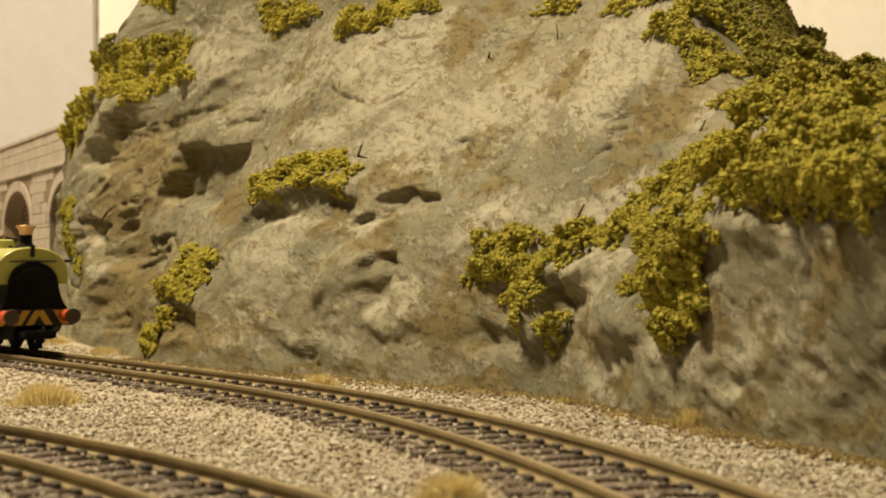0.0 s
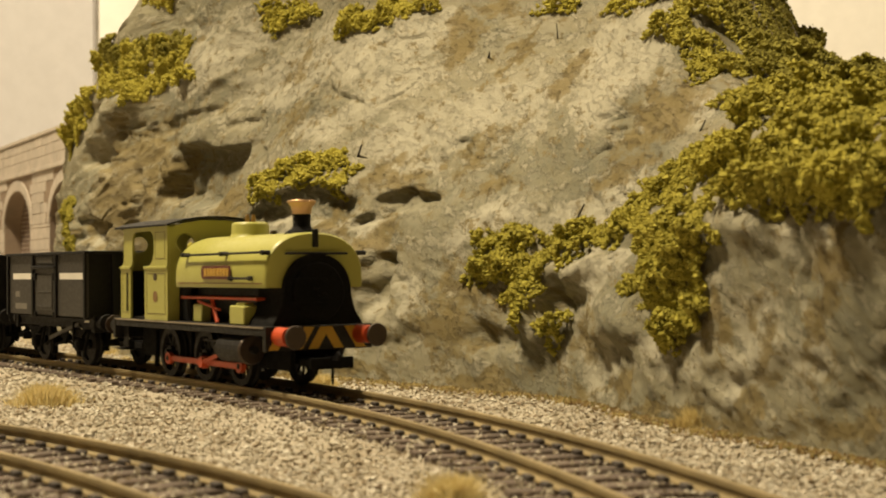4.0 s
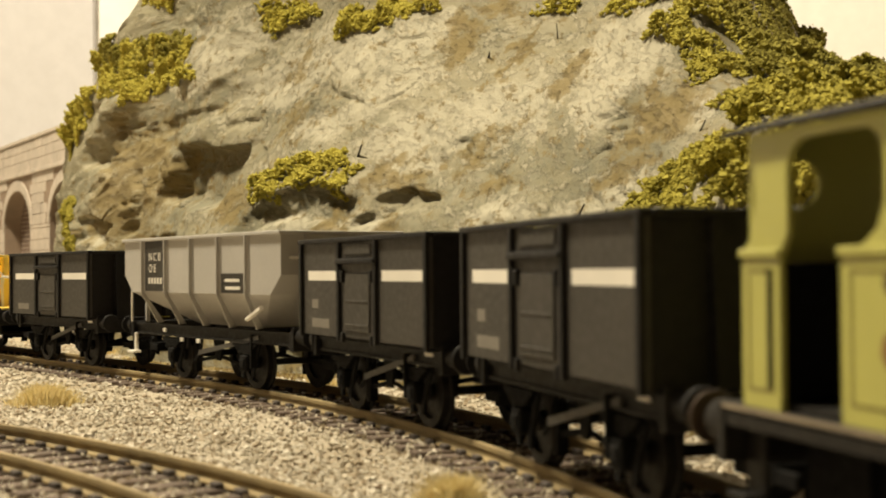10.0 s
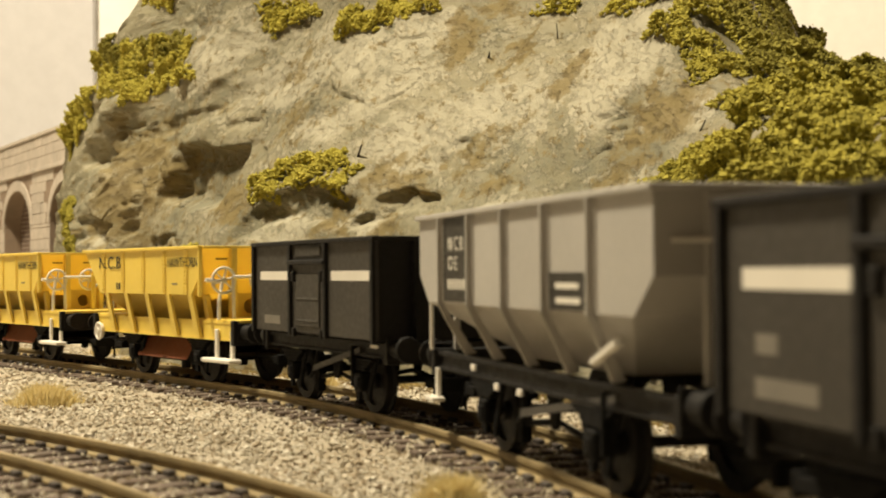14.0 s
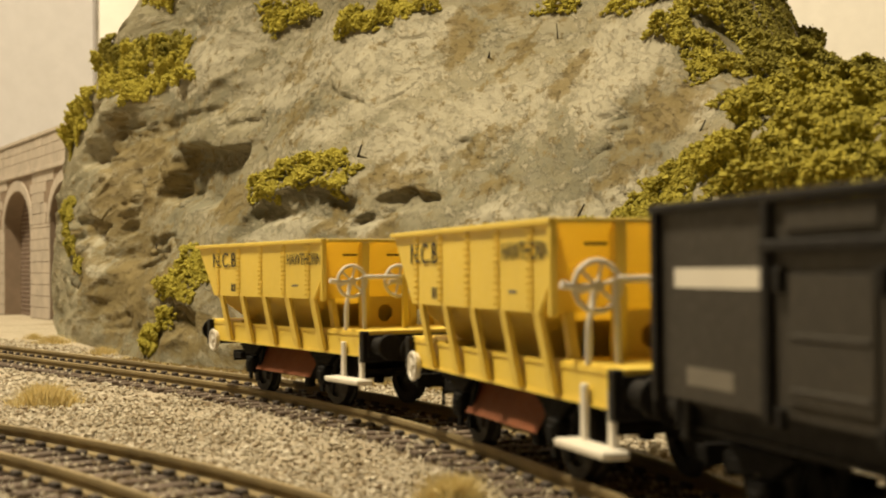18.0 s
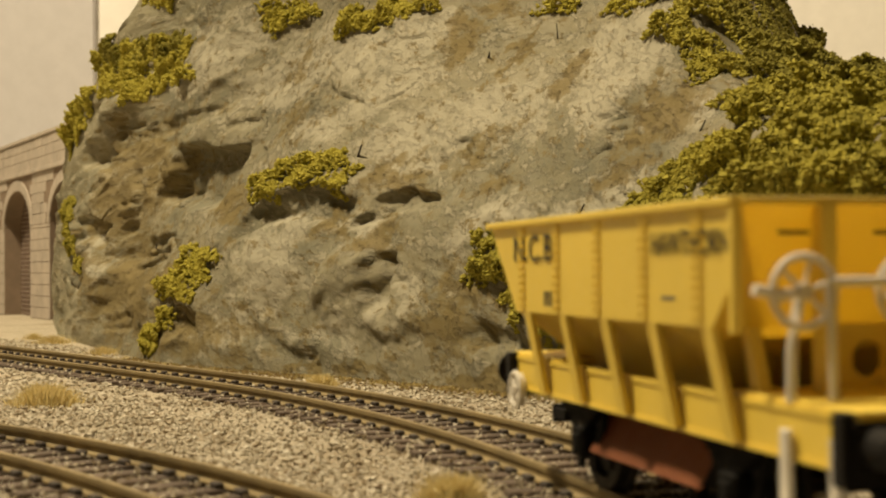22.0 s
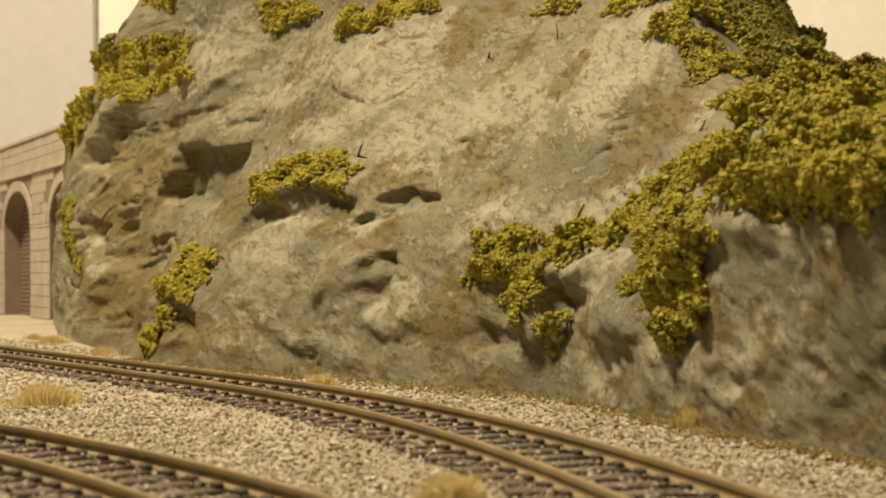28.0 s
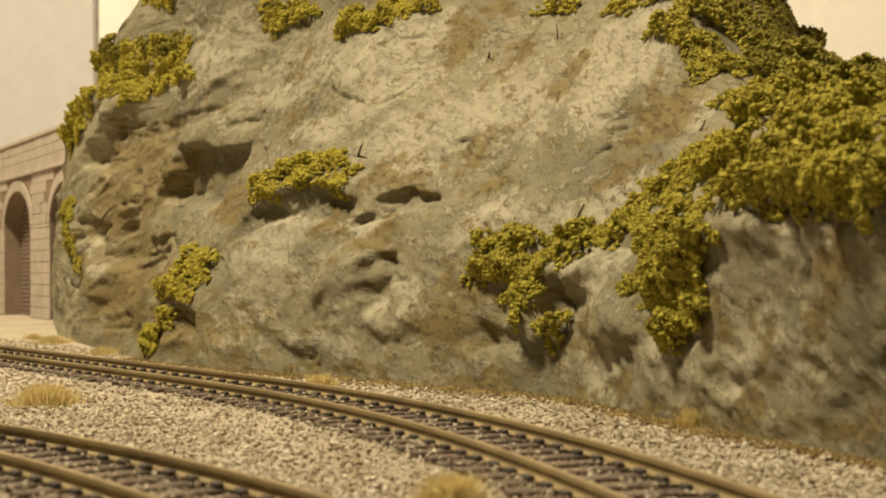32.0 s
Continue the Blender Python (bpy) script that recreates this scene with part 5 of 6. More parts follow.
def grey_hopper():
    e = tagged(new("hopper_wagon"), "light grey coal hopper wagon with black number panels", "wagon", "train")
    underframe(e, 46.0, 21.0, 12.0, WAGON_DARK, WAGON_DARK, 11.0, 14.0)
    hull("hopper_body", [(-19, 19, 5.4, 14.2), (-40.4, 40.4, 15.4, 22.4), (-45.5, 45.5, 15.4, 26.8), (-45.5, 45.5, 15.4, 36.4)], GREY, e)
    part("hopper_load_floor", box(-38, 38, -14.4, 14.4, 26.9, 27.4, 0), WAGON_DARK, e)
    bm = bmesh.new()
    for y in (-15.4, 15.4):
        out = 1 if y > 0 else -1
        add_box(bm, -46.1, 46.1, min(y - out * 0.5, y + out * 0.7), max(y - out * 0.5, y + out * 0.7), 35.8, 36.6, 0.12)
    for x in (-45.5, 45.5):
        out = 1 if x > 0 else -1
        add_box(bm, min(x - out * 0.5, x + out * 0.7), max(x - out * 0.5, x + out * 0.7), -15.2, 15.2, 35.85, 36.55, 0.12)
    part("top_rail", bm, GREY, e)
    for y in (-15.4, 15.4):
        out = 1 if y > 0 else -1
        for x in (-32.2, -17.0, -1.6, 14.2, 29.2):
            xb = x - 0.06 * x
            bm2 = bmesh.new()
            a = [bm2.verts.new(q) for q in ((x - 0.3, y, 22.4), (x + 0.3, y, 22.4), (xb + 0.3, out * 10.6, 14.4), (xb - 0.3, out * 10.6, 14.4))]
            b = [bm2.verts.new(q) for q in ((x - 0.3, y + out * 0.9, 22.2), (x + 0.3, y + out * 0.9, 22.2), (xb + 0.3, out * 12.3, 14.2), (xb - 0.3, out * 12.3, 14.2))]
            for i in range(4):
                bm2.faces.new((a[i], a[(i + 1) % 4], b[(i + 1) % 4], b[i]))
            bm2.faces.new(a)
            bm2.faces.new(b)
            bmesh.ops.recalc_face_normals(bm2, faces=bm2.faces[:])
            bm = box(x - 0.3, x + 0.3, min(y, y + out * 0.9), max(y, y + out * 0.9), 22.2, 35.8, 0.08)
            add_box(bm, x - 0.8, x + 0.8, min(y, y + out * 0.22), max(y, y + out * 0.22), 22.6, 35.8, 0.05)
            for k in range(13):
                add_box(bm, x + 0.95, x + 1.3, min(y, y + out * 0.22), max(y, y + out * 0.22), 23.2 + k, 23.55 + k, 0)
            rib = part("side_rib", bm, GREY, e)
            part("rib_leg", bm2, GREY, rib)
        flip = -out
        panel = part("number_panel", box(min(flip * -31.2, flip * -18.2), max(flip * -31.2, flip * -18.2), y + min(0, out * 0.1), y + max(0, out * 0.1), 22.7, 35.7, 0), LETTER, e, "black number panel with white lettering")
        if out < 0:
            for txt, xx, zz in (("N C B", -28.6, 30.6), ("O E", -28.6, 27.6)):
                lettering(txt, 2.1, xx, y - 0.14, zz, WHITE, panel)
        else:
            for txt, xx, zz in (("N C B", 28.6, 30.6), ("O E", 28.6, 27.6)):
                lettering(txt, 2.1, xx, y + 0.14, zz, WHITE, panel, False)
        for k in range(5):
            q = -out * (-28.2 + k * 1.9)
            part("number_bar", box(q - 0.55, q + 0.55, y + min(0, out * 0.16), y + max(0, out * 0.16), 24.6, 26.2, 0), WHITE, panel)
        sign = part("notice_panel", box(min(flip * 15.4, flip * 28.2), max(flip * 15.4, flip * 28.2), y + min(0, out * 0.1), y + max(0, out * 0.1), 22.6, 27.2, 0), LETTER, e, "small black notice panel")
        for zz, w0, w1 in ((25.2, 17.6, 25.2), (23.4, 17.8, 25.6)):
            part("notice_bar", box(min(flip * w0, flip * w1), max(flip * w0, flip * w1), y + min(0, out * 0.16), y + max(0, out * 0.16), zz, zz + 0.75, 0), WHITE, sign)
        brake_gear(e, 21.0, y * 0.72, 26.0)
        # white-tipped lever, pole, step and tags
        bm = rod((flip * 26.5, out * 14.2, 16.6), (flip * 35.0, out * 14.8, 19.4), 0.6, 6)
        part("white_lever", bm, WHITE, e, "white-painted release lever")
        part("grab_pole", rod((-45.6 * flip, out * 13.4, 14.2), (-45.6 * flip, out * 13.4, 22.4), 0.35, 6), WHITE, e, "white grab pole")
        bm = box(-44.6 * flip - 0.7, -44.6 * flip + 0.7, out * 12.6 - 0.35, out * 12.6 + 0.35, 6.2, 11.2, 0.1)
        add_box(bm, -44.6 * flip - 2.6, -44.6 * flip + 2.2, out * 13.2 - 1.1, out * 13.2 + 1.1, 5.7, 6.4, 0.12)
        part("step", bm, WHITE, e, "white shunter's step")
        for x in (-14.0, -4.0, -25.0):
            part("tag", box(x - 0.9, x + 0.9, out * 12.6 - 0.2, out * 12.6 + 0.2, 9.9 if x > -20 else 12.0, 10.9 if x > -20 else 13.0, 0.1), WHITE, e)
    for x in (-46.1, 46.1):
        part("end_handrail", rod((x, -13.5, 30.6), (x, 13.5, 30.6), 0.3, 6), WHITE, e)
        for y in (-9, 9):
            part("end_post", box(x * 0.985 - 0.5, x * 0.985 + 0.5, y - 0.5, y + 0.5, 14.0, 35.9, 0.1), GREY, e)
    return e


# ---- yellow hopper wagon ----
def hand_wheel(parent, x, y, z, r, material, axis="x", name="hand_wheel"):
    n = 20
    bm = bmesh.new()
    def at(a, rad, q):
        return (x + q, y + rad * math.cos(a), z + rad * math.sin(a)) if axis == "x" else (x + rad * math.cos(a), y + q, z + rad * math.sin(a))
    rings = [[bm.verts.new(at(2 * math.pi * i / n, r + 0.36 * math.cos(k * math.pi / 3), 0.36 * math.sin(k * math.pi / 3))) for k in range(6)] for i in range(n)]
    for i in range(n):
        for k in range(6):
            bm.faces.new((rings[i][k], rings[(i + 1) % n][k], rings[(i + 1) % n][(k + 1) % 6], rings[i][(k + 1) % 6]))
    bmesh.ops.recalc_face_normals(bm, faces=bm.faces[:])
    wheel = part(name, bm, material, parent, "white spoked brake hand wheel")
    for k in range(6):
        part("spoke", rod(at(0, 0, 0), at(math.pi * k / 3 + 0.3, r, 0), 0.24, 6), material, wheel)
    part("hub", rod(at(0, 0, -0.5), at(0, 0, 0.5), 0.75, 10), material, wheel)
    return wheel


def yellow_hopper(label):
    e = tagged(new("hopper_wagon"), label, "wagon", "train")
    z_top, z_mid, hy = 34.0, 22.0, 15.5
    underframe(e, 42.4, 20.0, 13.2, YELLOW, WAGON_DARK, 11.0, 15.7, 6.2, WAGON_DARK)
    part("discharge_chute", prism([(-20, 12.0), (18, 12.0), (13, 4.4), (-15, 4.4)], -8.6, 8.6), SOOT, e)
    for y in (-hy, hy):
        out = 1 if y > 0 else -1
        side = part("side_sheet", prism([(-46.5, z_top), (27.6, z_top), (27.6, z_mid + 5.0), (23.0, z_mid), (-35.0, z_mid)], min(y, y - out * 0.6), max(y, y - out * 0.6)), YELLOW, e)
        part("top_rail", box(-47.0, 28.1, min(y - out * 0.7, y + out * 0.6), max(y - out * 0.7, y + out * 0.6), z_top - 0.7, z_top + 0.1, 0.12), YELLOW, e)
        part("corner_post", box(27.1, 28.1, min(y - out * 0.6, y + out * 0.4), max(y - out * 0.6, y + out * 0.4), z_mid - 0.4, z_top - 0.7, 0.1), YELLOW, e)
        for x in (-32.2, -19.0, -5.6, 7.4, 20.2):
            bm = box(x - 0.35, x + 0.35, min(y, y + out * 0.15), max(y, y + out * 0.15), z_mid, z_top - 0.7, 0.04)
            for k in range(11):
                for q in (-0.75, 0.75):
                    add_box(bm, x + q - 0.22, x + q + 0.22, min(y, y + out * 0.38), max(y, y + out * 0.38), z_mid + 0.6 + k * 0.98, z_mid + 0.95 + k * 0.98, 0)
            part("side_rib", bm, YELLOW, e)
            bm = bmesh.new()
            w = 1.1
            a = [bm.verts.new(q) for q in ((x + 1.6 - w, y, z_mid + 0.1), (x + 1.6 + w, y, z_mid + 0.1), (x + 3.6 + w, out * 14.2, 11.6), (x + 3.6 - w, out * 14.2, 11.6))]
            b = [bm.verts.new(q) for q in ((x + 1.6 - w, y - out * 0.7, z_mid + 0.1), (x + 1.6 + w, y - out * 0.7, z_mid + 0.1), (x + 3.6 + w, out * 13.4, 11.6), (x + 3.6 - w, out * 13.4, 11.6))]
            for i in range(4):
                bm.faces.new((a[i], a[(i + 1) % 4], b[(i + 1) % 4], b[i]))
            bm.faces.new(a)
            bm.faces.new(b)
            bmesh.ops.recalc_face_normals(bm, faces=bm.faces[:])
            part("side_leg", bm, YELLOW, e)
        # hopper slope and the plates under it
        bm = bmesh.new()
        v = [bm.verts.new(q) for q in ((-35, y - out * 0.3, z_mid), (22, y - out * 0.3, z_mid), (4, out * 5.0, 12.5), (-26, out * 5.0, 12.5))]
        bm.faces.new(v)
        bmesh.ops.solidify(bm, geom=bm.faces[:], thickness=0.5)
        part("hopper_slope", bm, YELLOW, e)
        bm = bmesh.new()
        v = [bm.verts.new(q) for q in ((-17.5, out * 12.0, 5.2), (13.0, out * 12.0, 5.2), (13.0, out * 9.2, 10.6), (-17.5, out * 9.2, 10.6))]
        bm.faces.new(v)
        bmesh.ops.solidify(bm, geom=bm.faces[:], thickness=0.6)
        part("door_plate", bm, RUST, e, "rust-brown discharge door plate")
        f = -out
        near = out < 0
        for txt, hh, xx, zz, ww in (("N.C.B", 3.3, -35.2, 28.7, 15.0), ("HAWTHORN", 2.4, 9.8, 28.9, 17.0)):
            if near:
                lettering(txt, hh, xx, y - 0.18, zz, LETTER, side, True, "lettering", "stencilled black lettering", ww)
            else:
                lettering(txt, hh, xx + ww, y + 0.18, zz, LETTER, side, False, "lettering", "stencilled black lettering", ww)
        for k in (0, 1):
            part("number_bar", box(-23.6 + k * 1.6, -22.5 + k * 1.6, y + min(0, out * 0.05), y + max(0, out * 0.05), 23.0, 24.8, 0), LETTER, side)
        part("capacity_mark", box(12.0, 15.0, y + min(0, out * 0.05), y + max(0, out * 0.05), 24.4, 24.8, 0), FADED, side)
        # white steps and the end disc
        st = part("step_board", box(30.2, 45.0, min(out * 13.2, out * 16.6), max(out * 13.2, out * 16.6), 5.9, 6.9, 0.25), WHITE, e, "white footboard")
        for x in (33.4, 41.4):
            part("step_iron", box(x - 0.75, x + 0.75, min(out * 13.4, out * 14.1), max(out * 13.4, out * 14.1), 6.8, 13.7, 0.15), WHITE, st)
        hand_wheel(e, -39.2, out * 14.3, 11.1, 2.3, WHITE, "y", "release_wheel")
        bm = rod((-39.2, out * 13.5, 11.1), (-39.2, out * 14.35, 11.1), 2.25, 18)
        part("wheel_disc", bm, WHITE, e)
        for x in (-17.0, 5.0):
            part("brake_shoe", box(x - 1.2, x + 1.2, min(out * 7.5, out * 9.2), max(out * 7.5, out * 9.2), 2.6, 9.0, 0.2), SOOT, e)
    # rear slope sheet, front end sheet and the platform
    bm = bmesh.new()
    v = [bm.verts.new(q) for q in ((-46.5, -14.9, z_top), (-46.5, 14.9, z_top), (-35.0, 14.9, z_mid), (-35.0, -14.9, z_mid))]
    w = [bm.verts.new(q) for q in ((-26, -5.0, 12.5), (-26, 5.0, 12.5))]
    bm.faces.new(v)
    bm.faces.new((v[3], v[2], w[1], w[0]))
    bmesh.ops.solidify(bm, geom=bm.faces[:], thickness=0.5)
    part("rear_sheet", bm, YELLOW, e)
    bm = bmesh.new()
    v = [bm.verts.new(q) for q in ((27.5, -14.9, z_top), (27.5, 14.9, z_top), (23.0, 14.9, z_mid), (23.0, -14.9, z_mid))]
    w = [bm.verts.new(q) for q in ((4, -5.0, 12.5), (4, 5.0, 12.5))]
    bm.faces.new(v)
    bm.faces.new((v[3], v[2], w[1], w[0]))
    bmesh.ops.solidify(bm, geom=bm.faces[:], thickness=0.5)
    part("front_sheet", bm, YELLOW, e)
    for x, nm in ((-46.8, "rear_rail"), (27.9, "front_rail")):
        part(nm, box(x - 0.6, x + 0.6, -14.8, 14.8, z_top - 0.65, z_top + 0.05, 0.12), YELLOW, e)
    part("hopper_floor", box(-33, 20, -14.0, 14.0, z_mid + 0.5, z_mid + 1.0, 0), RUST, e)
    for y in (-6.4, 4.4):
        part("end_post", box(26.6, 28.7, y - 0.8, y + 0.8, 15.9, z_top - 0.6, 0.15), YELLOW, e)
    bm = bmesh.new()
    plate_with_hole(bm, 23.6, 24.3, -4.4, 5.6, 15.9, z_mid + 0.2, 0.2, 18.8, 1.9, 8)
    part("end_panel", bm, YELLOW, e, "yellow end panel with a hole through it")
    for y in (-9.5, 0.4, 10.5):
        part("end_mark", box(27.6, 27.68, y - 1.6, y + 1.6, 30.6, 31.0, 0), LETTER, e)
    for y in (-11.5, 11.5):
        part("end_brace", prism([(24.0, 16.0), (26.0, 16.0), (23.6, 22.0), (22.2, 22.0)], y - 0.6, y + 0.6), YELLOW, e)
    part("platform", box(22.0, 43.5, -13.1, 13.1, 15.3, 16.1, 0.1), YELLOW, e)
    part("rear_platform", box(-43.5, -24.0, -13.1, 13.1, 15.3, 16.1, 0.1), YELLOW, e)
    stand_ = part("brake_stand", rod((33.0, -13.0, 15.9), (33.0, -12.9, 20.6), 0.5, 8), WHITE, e, "white brake wheel stand")
    part("stand_crank", rod((33.0, -12.9, 20.5), (33.0, -12.1, 25.4), 0.45, 8), WHITE, stand_)
    for y in (-12.0, -1.6):
        hand_wheel(e, 33.6, y, 25.5, 3.1, WHITE)
        part("brake_handle", rod((33.6, y + 0.2, 25.5), (33.6, y - 2.2, 25.3), 0.42, 8), WHITE, e)
    part("brake_handle", rod((33.6, -14.2, 25.3), (33.6, -16.8, 25.7), 0.5, 8), WHITE, e)
    part("wheel_post", rod((34.2, -9.5, 15.9), (34.2, -9.8, 26.2), 0.45, 8), WHITE, e, "white bent hand rail post")
    part("hand_bar", rod((34.2, -9.9, 26.3), (34.2, 12.4, 26.5), 0.45, 8), WHITE, e)
    part("wheel_post", box(34.4, 35.2, -1.4, -0.1, 16.1, 27.0, 0.15), YELLOW, e)
    part("post_foot", prism([(34.0, 16.0), (35.6, 16.0), (35.2, 12.4), (34.4, 12.4)], -1.3, -0.2), YELLOW, e)
    part("wheel_post", rod((34.2, 12.4, 15.9), (34.2, 12.4, 26.6), 0.45, 8), WHITE, e)
    return e


# ---- saddle tank locomotive ----
def plate_with_hole(bm, x0, x1, y0, y1, z0, z1, yc, zc, r, n=24):
    """A square of plate with a round hole through it."""
    def rim(i):
        a = 2 * math.pi * (i + 0.5) / n
        c, s = math.cos(a), math.sin(a)
        k = min((y1 - yc) / c if c > 0 else (y0 - yc) / c, (z1 - zc) / s if s > 0 else (z0 - zc) / s)
        return (yc + r * c, zc + r * s), (yc + k * c, zc + k * s)
    for i in range(n):
        (ai, ao), (bi, bo) = rim(i), rim((i + 1) % n)
        q = [ai, ao]
        # square corners
        for cy, cz in ((y1, z1), (y0, z1), (y0, z0), (y1, z0)):
            an = math.atan2(cz - zc, cy - yc) % (2 * math.pi)
            if (2 * math.pi * (i + 0.5) / n) < an < (2 * math.pi * (i + 1.5) / n):
                q.append((cy, cz))
        q += [bo, bi]
        add_prism(bm, q, x0, x1, "x")


def locomotive():
    e = tagged(new("steam_locomotive"), "lime green saddle tank steam engine with copper-capped chimney", "locomotive", "train")
    # footplate and frames
    part("footplate", box(-51, 38.4, -14.0, 14.0, 14.2, 15.0, 0.1), BLACK, e)
    for y in (-14.0, 14.0):
        part("valance", box(-50.8, 38.2, min(y, y * 0.96), max(y, y * 0.96), 12.9, 14.2, 0.08), BLACK, e)
    part("footplate_edge", box(-51, 38.3, -14.2, -14.0, 14.55, 14.95, 0), WORN_EDGE, e, "thin worn metal edge of the footplate")
    for y in (-6.4, 6.4):
        part("main_frame", box(-48, 38.0, y - 0.6, y + 0.6, 4.6, 14.2, 0.1), SOOT, e)
    part("ash_pan", box(-32, 6, -5.6, 5.6, 4.0, 14.0, 0.3), SOOT, e)
    for x, nm in ((38.6, "front_buffer_beam"), (-51.4, "rear_buffer_beam")):
        beam = part(nm, box(x - 0.7, x + 0.9, -14.2, 14.2, 9.4, 15.1, 0.15), BLACK, e, "black buffer beam with yellow chevrons" if x > 0 else "")
        fx = x + 0.92 if x > 0 else x - 0.78
        for y0 in (-13.6, -7.4, -3.2, 3.6, 9.6) if x > 0 else ():
            k = 1 if y0 < 0 else -1
            w = 2.6
            q = [(y0, 9.7), (y0 + w, 9.7), (y0 + w + k * 3.2, 14.8), (y0 + k * 3.2, 14.8)]
            part("chevron", prism(q, fx, fx + 0.06, "x"), AMBER, beam)
        for y in (-11.4, 11.4):
            buffer(e, x + (0.9 if x > 0 else -0.7), y * (0.94 if x > 0 else 1.0), 12.8, x > 0, RED if x > 0 else BLACK, 2.75, 8.0 if x > 0 else 6.4, "vermilion buffer" if x > 0 else "", 2.2)
        coupling(e, x, x > 0)
    # tank: saddle section, rounded front and back edges
    half = [(12.9, 23.8), (13.1, 25.2), (13.05, 27.0)] + [(13.0 * math.cos(a) ** 0.86, 27.2 + 10.3 * math.sin(a) ** 0.95) for a in np.linspace(0.12, math.pi / 2 - 0.06, 12)]
    outline = half + [(0, 37.55)] + [(-y, z) for y, z in half[::-1]]
    inner = [(-9.0, 23.8), (-8.9, 25.5), (-7.6, 29.0), (0, 31.6), (7.6, 29.0), (8.9, 25.5), (9.0, 23.8)]
    bm = bmesh.new()
    n = len(outline)
    stations = [(-12.6, 0.955), (-12.2, 0.985), (-11.4, 1.0), (36.2, 1.0), (36.9, 0.985), (37.2, 0.965)]
    rings = [[bm.verts.new((x, y * k, 23.8 + (z - 23.8) * k)) for y, z in outline] for x, k in stations]
    for a, b in zip(rings, rings[1:]):
        for i in range(n - 1):
            bm.faces.new((a[i], a[i + 1], b[i + 1], b[i]))
    for a, b in zip(rings, rings[1:]):
        bm.faces.new((a[0], b[0], b[-1], a[-1]))
    bm.faces.new(rings[0])
    bm.faces.new(rings[-1][::-1])
    bmesh.ops.recalc_face_normals(bm, faces=bm.faces[:])
    tank = part("saddle_tank", bm, LIME, e, "glossy lime green saddle tank", True)
    tank.data.set_sharp_from_angle(angle=radians(38))
    # boiler, smokebox and its flared front
    part("boiler", rod((-16, 0, 22.0), (37.0, 0, 22.0), 8.3, 28), BLACK, e, "", True).data.set_sharp_from_angle(angle=radians(40))
    arc = [(8.9 * math.cos(a), 23.0 + 8.9 * math.sin(a)) for a in np.linspace(0.0, math.pi, 22)]
    flare_r = [(12.0, 15.0), (11.6, 16.0), (10.3, 17.8), (9.5, 20.0), (9.0, 22.0)]
    part("smokebox", prism(flare_r + arc + [(-y, z) for y, z in flare_r[::-1]], 26.0, 38.6, "x"), SOOT, e, "sooty black flared smokebox")
    bm = rod((38.5, 0, 22.8), (39.1, 0, 22.8), 7.0, 28, 6.6)
    add_rod(bm, (39.0, 0, 22.8), (39.9, 0, 22.8), 0.9, 10)
    add_rod(bm, (39.7, -1.8, 23.6), (39.7, 1.8, 22.0), 0.28, 6)
    for z in (20.0, 25.6):
        add_box(bm, 39.0, 39.4, -7.2, 2.0, z - 0.4, z + 0.4, 0.08)
    part("smokebox_door", bm, SOOT, e)
    # firebox sides and boxes on the footplate
    part("firebox", box(-16.5, -9.0, -10.2, 10.2, 15.0, 23.6, 0.3), SOOT, e)
    for y in (-1, 1):
        bm = box(19.0, 26.8, min(y * 8.6, y * 13.2), max(y * 8.6, y * 13.2), 15.0, 19.6, 0.35)
        add_box(bm, 20.6, 25.2, min(y * 9.6, y * 12.2), max(y * 9.6, y * 12.2), 19.5, 20.3, 0.25)
        part("sand_box", bm, LIME, e, "lime green sand box with lid")
        part("tank_support", box(-5.6, -0.6, min(y * 8.4, y * 11.2), max(y * 8.4, y * 11.2), 15.0, 19.6, 0.3), LIME, e)
        bm = box(-12.0, 30.0, min(y * 8.6, y * 11.6), max(y * 8.6, y * 11.6), 20.8, 21.5, 0.12)
        part("running_bar", bm, RED, e, "vermilion pipe bracket under the tank")
        bm = rod((4.0, y * 10.5, 20.8), (8.2, y * 11.0, 15.1), 0.5, 8)
        add_rod(bm, (-4.0, y * 10.5, 20.2), (9.0, y * 10.7, 18.2), 0.35, 6)
        part("red_bracket", bm, RED, e)
        # handrails with their knobs
        rail = part("tank_handrail", rod((-7.0, y * 13.35, 32.1), (37.8, y * 13.35, 32.3), 0.32, 8), BLACK, e)
        bm = bmesh.new()
        for x in (-6.6, 15.5, 36.8):
            add_rod(bm, (x, y * 11.7, 32.2), (x, y * 13.9, 32.2), 0.62, 8)
        part("handrail_knob", bm, BLACK, rail)
        rail = part("lower_handrail", rod((19.6, y * 13.7, 26.0), (31.8, y * 13.7, 26.0), 0.3, 8), BLACK, e)
        bm = bmesh.new()
        for x in (20.6, 30.8):
            add_rod(bm, (x, y * 12.9, 26.0), (x, y * 14.1, 26.0), 0.55, 8)
        part("handrail_knob", bm, BLACK, rail)
        # name plate with gilt bars
        yy = y * 13.15
        pl = part("nameplate", prism([(4.2, 26.7), (5.0, 25.8), (19.4, 25.8), (20.2, 26.7), (20.2, 28.2), (19.4, 29.1), (5.0, 29.1), (4.2, 28.2)], min(yy, yy + y * 0.35), max(yy, yy + y * 0.35)), PLATE_RED, e, "dark red nameplate with gilt lettering bars")
        for k in range(8):
            x = 6.0 + k * 1.75
            part("gilt_bar", box(x, x + 1.35, min(yy + y * 0.3, yy + y * 0.5), max(yy + y * 0.3, yy + y * 0.5), 26.5, 28.4, 0.06), GOLD, pl)
